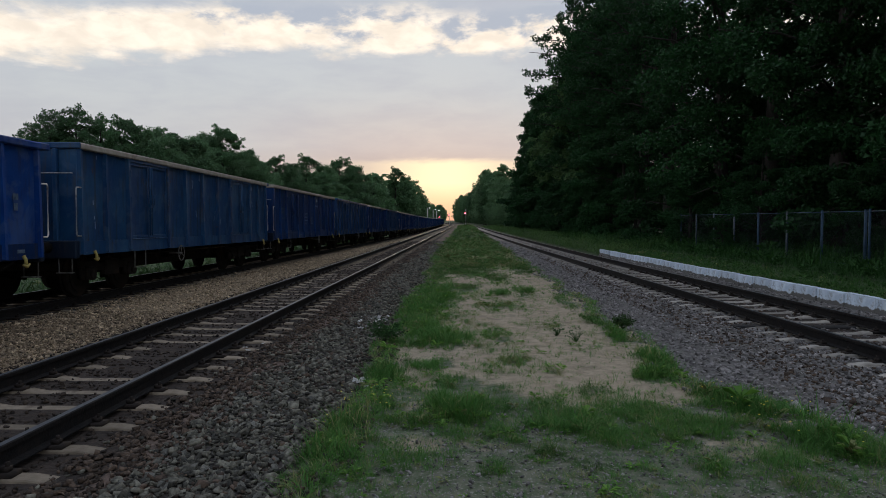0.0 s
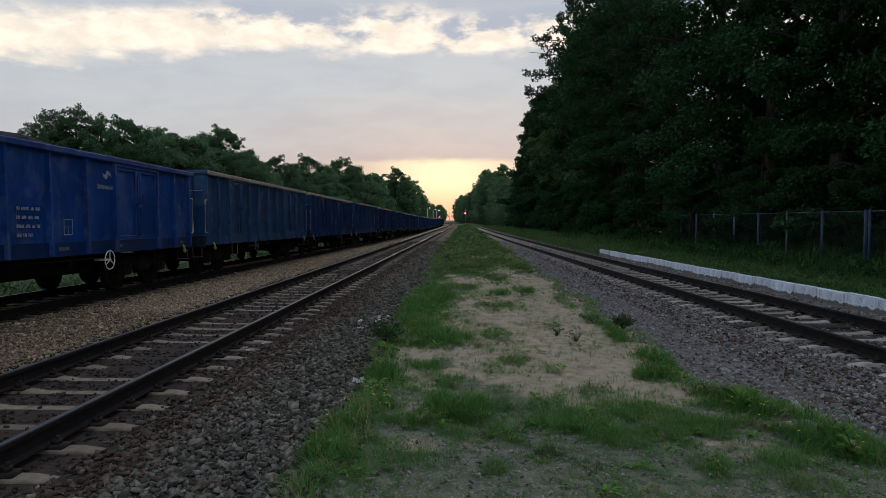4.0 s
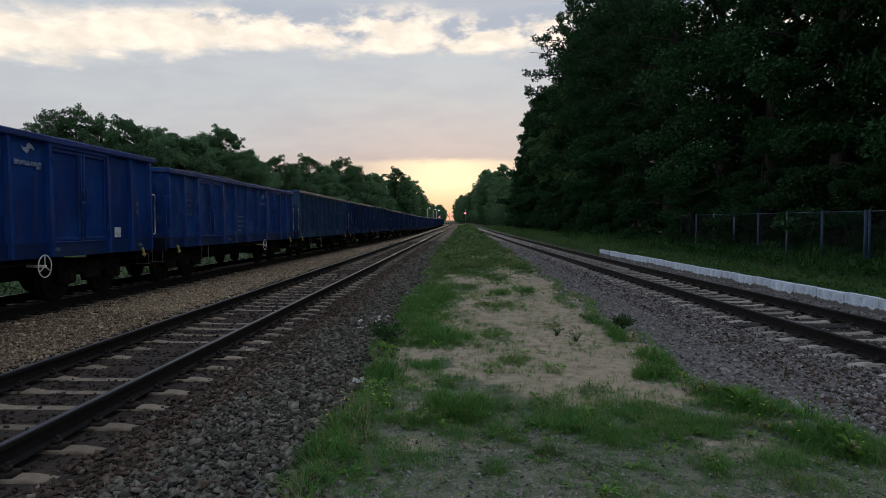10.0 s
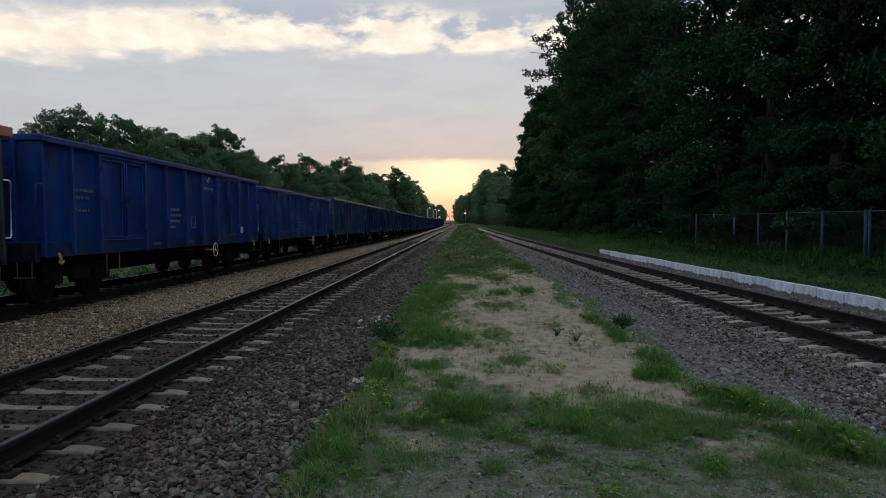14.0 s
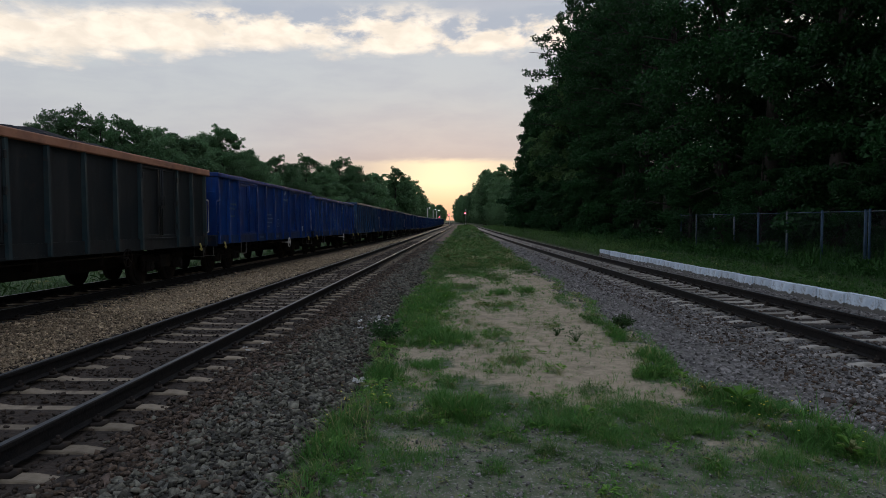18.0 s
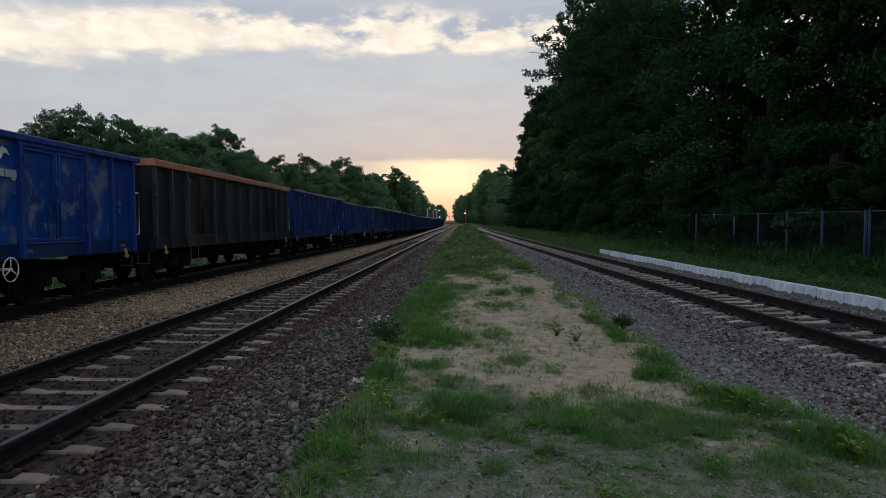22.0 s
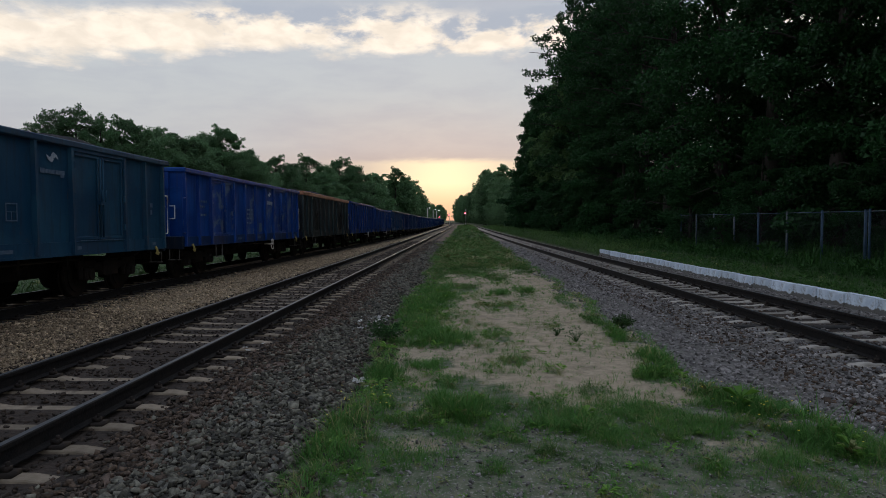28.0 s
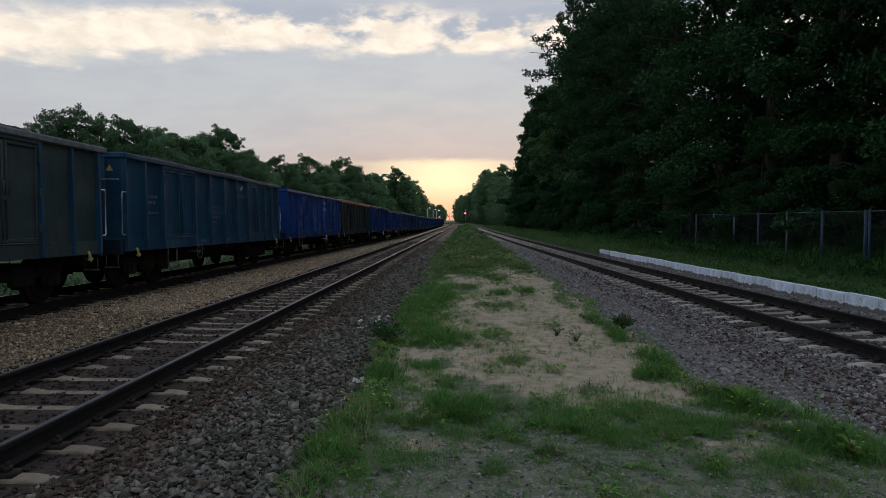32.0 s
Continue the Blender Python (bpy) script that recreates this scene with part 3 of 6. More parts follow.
# ---- railway tracks ----
def rail_profile():
    return [(-0.07, -0.172), (0.07, -0.172), (0.07, -0.160), (0.012, -0.145), (0.009, -0.05), (0.036, -0.04), (0.036, -0.008), (0.026, 0.0), (-0.026, 0.0), (-0.036, -0.008), (-0.036, -0.04), (-0.009, -0.05), (-0.012, -0.145), (-0.07, -0.160)]


def level(y):
    return 0.0


def make_rail(parent, centre, side, y0, y1, fall):
    ys = steps([(y0, BEND_Y, 10), (BEND_Y, y1, 8)])
    prof = rail_profile()
    bm = bmesh.new()
    rings = []
    for y in ys:
        x = centre(y) + side * GAUGE
        rings.append([bm.verts.new((x + px, y, pz + fall(y))) for px, pz in prof])
    n = len(prof)
    for u, v in zip(rings, rings[1:]):
        for k in range(n):
            f = bm.faces.new((u[k], u[(k + 1) % n], v[(k + 1) % n], v[k]))
            f.material_index = 1 if k == 7 else 0
    bm.faces.new(rings[0][::-1])
    bm.faces.new(rings[-1])
    bmesh.ops.recalc_face_normals(bm, faces=bm.faces)
    return part("rail", bm, [M_RAIL, M_RAILTOP], parent, "rusty steel rail with a worn shiny head")


def sleeper_mesh(paint_on):
    """A concrete sleeper, lower in its middle, with sloped flanks."""
    bm = bmesh.new()
    xs = [-1.25, -1.20, -1.02, -0.52, -0.36, 0.36, 0.52, 1.02, 1.20, 1.25]
    tops = [-0.245, -0.215, -0.192, -0.190, -0.216, -0.216, -0.190, -0.192, -0.215, -0.245]
    rings = [[bm.verts.new(p) for p in ((x, -0.14, -0.34), (x, -0.082, t - 0.008), (x, -0.070, t), (x, 0.070, t), (x, 0.082, t - 0.008), (x, 0.14, -0.34))] for x, t in zip(xs, tops)]
    for u, v in zip(rings, rings[1:]):
        for k in range(5):
            bm.faces.new((u[k], u[k + 1], v[k + 1], v[k]))
    bm.faces.new(rings[0][::-1])
    bm.faces.new(rings[-1])
    bmesh.ops.recalc_face_normals(bm, faces=bm.faces)
    me = bpy.data.meshes.new("sleeper")
    bm.to_mesh(me)
    bm.free()
    me.materials.append(paint_on)
    return me


SLEEPER, SLEEPER_GREY = sleeper_mesh(M_SLEEPER), sleeper_mesh(M_SLEEPER_GREY)


def clip_template():
    """Ribbed plate with two bolts and clips, for both sides of a rail."""
    bm = bmesh.new()
    box(bm, -0.17, 0.17, -0.065, 0.065, -0.205, -0.165)
    for s in (-1, 1):
        box(bm, s * 0.06, s * 0.125, -0.03, 0.03, -0.165, -0.128)
        tube(bm, [(s * 0.105, 0, -0.14), (s * 0.105, 0, -0.098)], 0.017, 6)
    bmesh.ops.triangulate(bm, faces=bm.faces)
    bm.verts.index_update()
    v = np.array([x.co for x in bm.verts])
    f = np.array([[q.index for q in p.verts] for p in bm.faces])
    bm.free()
    return v, f


def make_track(label, centre, y0, y1, first, pitch, count, fall=level, tie=None, lift=0.0):
    tie = tie or SLEEPER
    t = tagged(empty("railway_track"), label, "railway track", "tracks of the station")
    make_rail(t, centre, -1, y0, y1, fall)
    make_rail(t, centre, 1, y0, y1, fall)
    rng = random.Random(int(first * 1000) + count)
    clips = []
    far_v = []
    n = int((y1 - first) / pitch)
    for i in range(n):
        y = first + i * pitch
        turn = math.atan2(centre(y) - centre(y + 1), 1)
        if i < count:
            s = new("sleeper", tie)
            s.parent = t
            s.matrix_basis = Matrix.LocRotScale((centre(y) + rng.uniform(-0.02, 0.02), y + rng.uniform(-0.015, 0.015), fall(y) + lift + rng.uniform(-0.006, 0.0)), Euler((0, 0, turn + rng.uniform(-0.012, 0.012))), None)
            if y < 26:
                clips += [(centre(y) + sd * GAUGE, y, fall(y)) for sd in (-1, 1)]
        else:
            far_v.append((centre(y), y, fall(y) + lift, turn))
    if clips:
        m = poses(np.array(clips), np.ones(len(clips)), np.zeros(len(clips)))
        tagged(scatter("rail_fastening", [clip_template()], np.zeros(len(clips), int), m, [M_CLIP], parent=t), "rusty rail plates, clips and bolts", kind="stuff")
    if far_v:
        a = np.array(far_v)
        tv = np.array([v.co for v in tie.vertices])
        tf = []
        for p in tie.polygons:
            q = list(p.vertices)
            tf += [(q[0], q[k], q[k + 1]) for k in range(1, len(q) - 1)]
        tagged(scatter("far_sleepers", [(tv, np.array(tf))], np.zeros(len(a), int), poses(a[:, :3], np.ones(len(a)), a[:, 3]), [tie.materials[0]], parent=t), "rows of pale concrete sleepers", kind="stuff")
    return t


make_track("straight railway track with rusty rails on pale concrete sleepers", mid_x, -30, 420, 2.95 - 16 * 0.618, 0.618, 300)
make_track("railway track under the freight train, its ballast darkened by oil and painted shade", train_x, -60, 420, -2.0, 0.618, 200, dip)
make_track("railway track beside the low platform, drawing near the middle line", right_x, -30, 420, 3.4 - 16 * 0.618, 0.618, 300, tie=SLEEPER_GREY, lift=0.012)


# ---- platform ----
def make_platform():
    p = tagged(empty("platform_edge"), "low platform edge of whitewashed concrete blocks, stained", "platform", kind="structure")
    rng = random.Random(5)
    y, kinds = -4.0, []
    for _ in range(4):
        bm = bmesh.new()
        box(bm, 0, 0.14, 0.006, 0.994, -0.34, 0, bevel=0.012)
        for v in bm.verts:
            v.co += Vector((rng.uniform(-0.008, 0.008), rng.uniform(-0.004, 0.004), rng.uniform(-0.010, 0.010)))
        me = bpy.data.meshes.new("block")
        bm.to_mesh(me)
        bm.free()
        me.materials.append(M_WHITEWASH)
        kinds.append(me)
    while y < 34.4:
        b = new("block", kinds[rng.randrange(4)])
        b.parent = p
        b.matrix_basis = pose(right_x(y) + 1.60 + rng.uniform(-0.012, 0.012), y, PLATFORM_Z + rng.uniform(-0.012, 0.006), rng.uniform(-0.5, 0.5), rng.uniform(-1.2, 1.2), math.degrees(math.atan(right_x(y) - right_x(y + 1))) + rng.uniform(-0.7, 0.7))
        y += 1.0


make_platform()


# ---- the freight train: high-sided open wagons, loaded with coal ----
PITCH, HALF = 14.0, 6.43            # wagon to wagon, and half a body
TOP, SILL = 3.06, 0.90
FIRST_FRONT = 12.10                  # front of wagon 1 at the start
POSTS = (0.0, 1.0, 2.0, 4.05, 5.2, 6.43, 7.66, 8.81, 10.86, 11.86, 12.86)

P_BLUE = paint("blue_wagon_paint", (0.0019, 0.026, 0.145), (0.005, 0.050, 0.225), 0.18, 0.6)
P_BLUE_B = paint("bright_blue_wagon_paint", (0.002, 0.033, 0.185), (0.006, 0.060, 0.265), 0.15, 0.42)
P_BLUE_W = paint("rubbed_blue_wagon_paint", (0.002, 0.033, 0.185), (0.006, 0.060, 0.265), 0.15, 0.42, 0.75)
P_BLUE_C = paint("patchy_blue_wagon_paint", (0.002, 0.033, 0.165), (0.006, 0.058, 0.25), 0.25, 0.5, 0.22)
P_TEAL = paint("dull_blue_wagon_paint", (0.006, 0.038, 0.082), (0.015, 0.066, 0.115), 0.35, 0.5)
P_GREYBLUE = paint("weathered_blue_grey_wagon_paint", (0.005, 0.040, 0.120), (0.020, 0.074, 0.160), 0.55, 0.8, 0.16)
P_FAR = paint("dulled_blue_wagon_paint", (0.006, 0.034, 0.105), (0.014, 0.055, 0.15), 0.35, 0.5)
P_NAVY = paint("dirty_navy_wagon_paint", (0.002, 0.022, 0.095), (0.006, 0.040, 0.15), 0.3, 0.6)
P_RUST = paint("brown_wagon_paint", (0.0125, 0.0160, 0.0185), (0.024, 0.0255, 0.026), 0.25, 0.6)
P_SLATE = paint("dark_slate_wagon_paint", (0.016, 0.034, 0.043), (0.034, 0.054, 0.058), 0.4, 0.55)
P_SILL = {m.name: paint("grimy_" + m.name, (0.0022, 0.017, 0.075), (0.004, 0.030, 0.115), 0.35, 0.75) for m in (P_BLUE, P_BLUE_B, P_BLUE_C)}
P_GRIME = paint("grimy_headstock_paint", (0.004, 0.010, 0.024), (0.010, 0.020, 0.040), 0.4, 0.8)
P_SLATE_PALE = paint("pale_slate_wagon_paint", (0.026, 0.043, 0.044), (0.050, 0.070, 0.066), 0.35, 0.45)
M_RIM_SLATE = surface("worn_slate_rim", [(0.075, 0.095, 0.105), (0.15, 0.17, 0.175)], 0.7, 4, bump=0.2, stain=(0.03, 0.05, 0.07), stain_scale=2)
M_RIM_TAN = surface("worn_tan_rim", [(0.28, 0.25, 0.20), (0.38, 0.35, 0.30)], 0.7, 4, bump=0.2, stain=(0.16, 0.12, 0.09), stain_scale=2)
M_RIM_ORANGE = surface("primer_orange_rim", [(0.34, 0.15, 0.085), (0.42, 0.20, 0.12)], 0.7, 3, bump=0.2, stain=(0.25, 0.12, 0.08), stain_scale=1.5)
M_UNDER = surface("grimy_underframe", [(0.007, 0.0065, 0.006), (0.015, 0.012, 0.010)], 0.85, 6, bump=0.4, spec=0.15, stain=(0.025, 0.016, 0.011), stain_scale=2)
M_GRAB = surface("pale_grab_rail_paint", [(0.58, 0.56, 0.52), (0.70, 0.68, 0.64)], 0.6, 20, bump=0.1, stain=(0.3, 0.25, 0.2), stain_scale=12)
M_GRAB_DULL = surface("worn_grab_rail_paint", [(0.20, 0.21, 0.22), (0.31, 0.32, 0.32)], 0.65, 20, bump=0.1, stain=(0.10, 0.10, 0.10), stain_scale=12)
M_STEP = surface("grimy_step_steel", [(0.065, 0.062, 0.056), (0.115, 0.11, 0.10)], 0.7, 12, bump=0.1, stain=(0.03, 0.035, 0.03), stain_scale=8)
M_YELLOW = surface("yellow_hook_paint", [(0.26, 0.21, 0.055), (0.36, 0.30, 0.09)], 0.6, 15, bump=0.1, stain=(0.2, 0.15, 0.06), stain_scale=9)
M_WHITE = surface("white_stencil_paint", [(0.55, 0.57, 0.60), (0.70, 0.72, 0.74)], 0.7, 9, bump=0, stain=(0.25, 0.30, 0.40), stain_scale=5)
M_FADED = surface("faded_stencil_paint", [(0.16, 0.21, 0.30), (0.26, 0.30, 0.36)], 0.7, 9, bump=0, stain=(0.08, 0.12, 0.22), stain_scale=5)
M_STENCIL = surface("dulled_stencil_paint", [(0.26, 0.30, 0.36), (0.40, 0.43, 0.47)], 0.7, 14, bump=0, stain=(0.10, 0.15, 0.26), stain_scale=7)
M_DIM = surface("nearly_gone_stencil_paint", [(0.05, 0.085, 0.14), (0.11, 0.15, 0.20)], 0.7, 14, bump=0, stain=(0.03, 0.06, 0.12), stain_scale=7)
M_WORN = surface("worn_stencil_paint", [(0.02, 0.06, 0.16), (0.30, 0.34, 0.42)], 0.7, 38, detail=2, bump=0, stretch=(1, 1, 0.5), stain=(0.03, 0.07, 0.18), stain_scale=16)
M_COAL = surface("coal", [(0.011, 0.012, 0.015), (0.022, 0.023, 0.029)], 0.85, 9, bump=1.0, bump_scale=14, spec=0.12)


def plate(bm, x0, x1, outline):
    """A thin flat shape in the plane of the wagon's side."""
    a = [bm.verts.new((x0, y, z)) for y, z in outline]
    b = [bm.verts.new((x1, y, z)) for y, z in outline]
    n = len(a)
    new_faces = [bm.faces.new(a), bm.faces.new(b)] + [bm.faces.new((a[k], a[(k + 1) % n], b[(k + 1) % n], b[k])) for k in range(n)]
    bmesh.ops.recalc_face_normals(bm, faces=new_faces)
    return bm


def build_wagon(label, body, rim, rim_label, brake_y, seed, markings=True, patch=False, placard=None, step_y=-3.85, triangle=False, board=False, brake=None, rear_rail=False, post_paint=None, plain_ends=False, top=3.06, rim_deep=0.12, scraped=False, mark=(0.0, 0.0, 0.0)):
    """One wagon at the origin, front towards +y, its lettered side towards +x."""
    rng = random.Random(seed)
    w = tagged(empty("open_wagon"), label, "freight wagon", "wagons of the coal train")
    W = 1.43
    H = HALF
    TOP = top
    part("floor", boxes((-W + 0.07, W - 0.07, -H + 0.03, H - 0.03, 1.16, 1.22)), M_UNDER, w)
    part("centre_sill", boxes((-0.16, 0.16, -H - 0.05, H + 0.05, 0.86, 1.15), (-0.30, -0.22, -H, H, 0.95, 1.15), (0.22, 0.30, -H, H, 0.95, 1.15)), M_UNDER, w)
    part("underframe_beam", boxes((-0.45, 0.45, -3.4, 3.4, 0.43, 0.85), (-0.9, 0.9, -1.9, -1.7, 0.70, 0.95), (-0.9, 0.9, 1.7, 1.9, 0.70, 0.95), bevel=0.02), M_UNDER, w)
    for s in (-1, 1):
        # sill, wall sheets between the posts, posts, doors, top rim
        bm = boxes((s * (W - 0.09), s * (W + 0.02), -H, H, SILL, SILL + 0.045), (s * (W - 0.06), s * (W + 0.012), -H, H, SILL + 0.02, SILL + 0.265))
        part("side_sill", bm, P_SILL.get(body.name, body), w)
        for a, b in zip(POSTS, POSTS[1:]):
            y0, y1 = H - b, H - a
            if b - a > 2.0:
                mid = (y0 + y1) / 2
                for d0, d1, hs in ((y0 + 0.05, mid - 0.005, 1), (mid + 0.005, y1 - 0.05, -1)):
                    z0, z1 = SILL + 0.285, TOP - 0.19
                    bm = boxes((s * (W - 0.05), s * (W - 0.028), d0, d1, z0, z1))
                    for q in ((d0, d0 + 0.06, z0, z1), (d1 - 0.06, d1, z0, z1), (d0 + 0.06, d1 - 0.06, z0, z0 + 0.07), (d0 + 0.06, d1 - 0.06, z1 - 0.07, z1)):
                        box(bm, s * (W - 0.03), s * (W + 0.006), *q, bevel=0.010)
                    door = part("door", bm, P_BLUE_W if patch else body, w)
                    yy = d1 - 0.045 if hs > 0 else d0 + 0.045
                    bm = bmesh.new()
                    tube(bm, [(s * (W + 0.05), yy, z0 + 0.05), (s * (W + 0.05), yy, z1 - 0.05)], 0.018, 6)
                    box(bm, s * (W + 0.03), s * (W + 0.08), yy - 0.05, yy + 0.05, z0 + 0.70, z0 + 0.78)
                    tube(bm, [(s * (W + 0.085), yy - hs * 0.02, z0 + 0.76), (s * (W + 0.10), yy - hs * 0.03, z0 + 1.0)], 0.014, 6)
                    part("latch", bm, body, door)
                    for zz in (z0 + 0.25, z0 + 0.85, z1 - 0.25):
                        ye = d0 if hs > 0 else d1
                        part("hinge", boxes((s * (W + 0.02), s * (W + 0.06), ye - 0.03, ye + 0.03, zz - 0.07, zz + 0.07), bevel=0.01), body, door)
                part("door_lintel", boxes((s * (W - 0.06), s * (W + 0.03), y0, y1, TOP - 0.19, TOP - 0.11), bevel=0.01), body, w)
                part("door_threshold", boxes((s * (W - 0.06), s * (W + 0.03), y0 + 0.05, y1 - 0.05, SILL + 0.25, SILL + 0.28), bevel=0.01), body, w)
            else:
                bm = boxes((s * (W - 0.055), s * (W - 0.035), y0, y1, SILL + 0.245, TOP - 0.11))
                mid = (y0 + y1) / 2
                part("wall_panel", bm, P_BLUE_W if patch and a in (1.0, 4.05, 6.43) else body, w)
        for a in POSTS:
            y = H - a
            wide = 0.055 if a in (2.0, 4.05, 8.81, 10.86) else 0.042
            y = min(max(y, -H + wide), H - wide)
            bm = bmesh.new()
            o0, o1 = 0.125, 0.085
            vs = [bm.verts.new((s * (W - 0.05 + dx), y + dy, z)) for z, d in ((SILL + 0.02, o0), (TOP - 0.11, o1)) for dx, dy in ((0, -wide), (d, -wide * 0.8), (d, wide * 0.8), (0, wide))]
            for q in ((0, 1, 5, 4), (1, 2, 6, 5), (2, 3, 7, 6), (3, 0, 4, 7), (3, 2, 1, 0), (4, 5, 6, 7)):
                bm.faces.new([vs[k] for k in q])
            bmesh.ops.recalc_face_normals(bm, faces=bm.faces)
            part("post", bm, post_paint or body, w)
        part("top_rim", boxes((s * (W - 0.09), s * (W + 0.06), -H - 0.02, H + 0.02, TOP - rim_deep, TOP), bevel=0.018), rim, w, rim_label)
    for e in (-1, 1):
        bm = boxes((-W, W, e * (H - 0.03), e * (H - 0.005), SILL + 0.15, TOP - 0.12))
        part("end_wall", bm, body, w)
        for x in (-1.0, -0.5, 0.0, 0.5, 1.0):
            part("end_post", boxes((x - 0.045, x + 0.045, e * (H - 0.01), e * (H + 0.09), SILL, TOP - 0.12), bevel=0.012), body, w)
        part("end_rim", boxes((-W - 0.055, W + 0.055, e * (H - 0.10), e * (H + (0.27 if e > 0 else 0.05)), TOP - rim_deep + 0.004, TOP + 0.004), bevel=0.018), body if plain_ends else rim, w, "" if plain_ends else rim_label)
        part("headstock", boxes((-W, W, e * H, e * (H + 0.14), 0.84, 1.18), bevel=0.015), P_GRIME, w)
        for x in (-0.875, 0.875):
            bm = bmesh.new()
            tube(bm, [(x, e * (H + 0.14), 1.05), (x, e * (H + 0.40), 1.05)], 0.105, 12)
            tube(bm, [(x, e * (H + 0.40), 1.05), (x, e * (H + 0.585), 1.05)], 0.085, 12)
            tube(bm, [(x, e * (H + 0.585), 1.05), (x, e * (H + 0.615), 1.05)], 0.225, 18)
            part("buffer", bm, M_UNDER, w)
        bm = bmesh.new()
        tube(bm, [(0, e * (H + 0.14), 1.0), (0, e * (H + 0.62), 0.97)], 0.035, 8)
        box(bm, -0.05, 0.05, e * (H + 0.10), e * (H + 0.36), 0.95, 1.10, bevel=0.01)
        part("coupling", bm, M_UNDER, w)
        bm = bmesh.new()
        tube(bm, [(0.35, e * (H + 0.14), 0.95), (0.33, e * (H + 0.35), 0.75), (0.2, e * (H + 0.5), 0.62), (0.05, e * (H + 0.6), 0.66)], 0.022, 6)
        part("brake_hose", bm, M_UNDER, w)
        bm = bmesh.new()
        yb = e * (H + 0.13)
        tube(bm, [(0.32, e * (H + 0.08), 2.47), (0.34, yb, 2.47), (1.34, yb, 2.47), (1.36, e * (H + 0.08), 2.47)], 0.012, 6)
        part("end_bar", bm, M_GRAB_DULL if rear_rail else body, w, "horizontal grab bar")
        for s in (-1, 1):
            # grab rails standing off the end walls and sides
            xx = s * (W + 0.02 if e > 0 else W + 0.03)
            bm = bmesh.new()
            ye = e * (H + (0.22 if e > 0 else 0.16))
            tube(bm, [(xx, e * (H - 0.02), 2.20), (xx, ye - e * 0.03, 2.20), (xx, ye, 2.16), (xx, ye, 1.31), (xx, ye - e * 0.03, 1.27), (xx, e * (H - 0.02), 1.27)], 0.017, 6)
            part("grab_rail", bm, M_GRAB if e > 0 else M_GRAB_DULL if rear_rail else body, w, "bent grab rail")
            bm = bmesh.new()
            hy = e * (H - 0.50)
            tube(bm, [(s * (W + 0.02), hy, SILL + 0.06), (s * (W + 0.06), hy, SILL + 0.0), (s * (W + 0.07), hy, SILL - 0.10)], [0.035, 0.028, 0.03], 8)
            tube(bm, [(s * (W + 0.07), hy - 0.09, SILL - 0.085), (s * (W + 0.08), hy, SILL - 0.115), (s * (W + 0.07), hy + 0.09, SILL - 0.075)], [0.016, 0.03, 0.016], 8)
            part("rope_hook", bm, M_YELLOW, w, "yellow cast rope hook")
            bm = bmesh.new()
            y0 = e * (H + 0.10)
            tube(bm, [(s * (W - 0.10), y0, 0.85), (s * (W - 0.10), y0, 0.57), (s * (W - 0.36), y0, 0.57), (s * (W - 0.36), y0, 0.85)], 0.014, 6)
            box(bm, s * (W - 0.38), s * (W - 0.08), y0 - 0.06, y0 + 0.06, 0.555, 0.575)
            part("corner_step", bm, M_STEP, w, "grimy shunter's step")
    # step under the side, brake wheel, brake gear
    for s in (-1, 1):
        bm = bmesh.new()
        tube(bm, [(s * (W - 0.02), step_y - 0.27, SILL + 0.04), (s * (W - 0.02), step_y - 0.27, 0.53), (s * (W - 0.02), step_y + 0.27, 0.53), (s * (W - 0.02), step_y + 0.27, SILL + 0.04)], 0.016, 6)
        part("side_step", bm, M_STEP, w, "grimy stirrup step")
        bm = bmesh.new()
        c = (s * (W + 0.07), brake_y, 0.76)
        ring(bm, c, (1, 0, 0), 0.195, 0.011, 26, 6)
        for a in (90, 210, 330):
            tube(bm, [c, (c[0], c[1] + 0.19 * math.cos(radians(a)), c[2] + 0.19 * math.sin(radians(a)))], 0.010, 6)
        tube(bm, [(s * (W - 0.25), brake_y, 0.76), (c[0] + s * 0.02, brake_y, 0.76)], 0.025, 8)
        part("brake_wheel", bm, brake or M_GRAB, w, "three-spoked handbrake wheel")
    bm = bmesh.new()
    tube(bm, [(0.55, -0.5, 0.78), (0.55, 0.4, 0.78)], 0.19, 14)
    part("air_reservoir", bm, M_UNDER, w)
    bm = bmesh.new()
    tube(bm, [(0.2, 1.0, 0.8), (0.2, 1.7, 0.8)], 0.17, 14)
    tube(bm, [(0.2, 1.7, 0.8), (0.2, 2.3, 0.8)], 0.03, 6)
    part("brake_cylinder", bm, M_UNDER, w)
    bm = bmesh.new()
    tube(bm, [(W - 0.25, -3.2, 0.80), (W - 0.25, 3.0, 0.80)], 0.022, 6)
    tube(bm, [(-0.2, -3.4, 0.7), (-0.2, 3.4, 0.7)], 0.022, 6)
    for y in (-2.4, -1.2, 1.1, 2.6):
        box(bm, W - 0.30, W - 0.22, y - 0.03, y + 0.03, 0.62, 0.95)
    part("brake_rigging", bm, M_UNDER, w)
    for e in (-1, 1):
        bogie(w, e * 4.5)
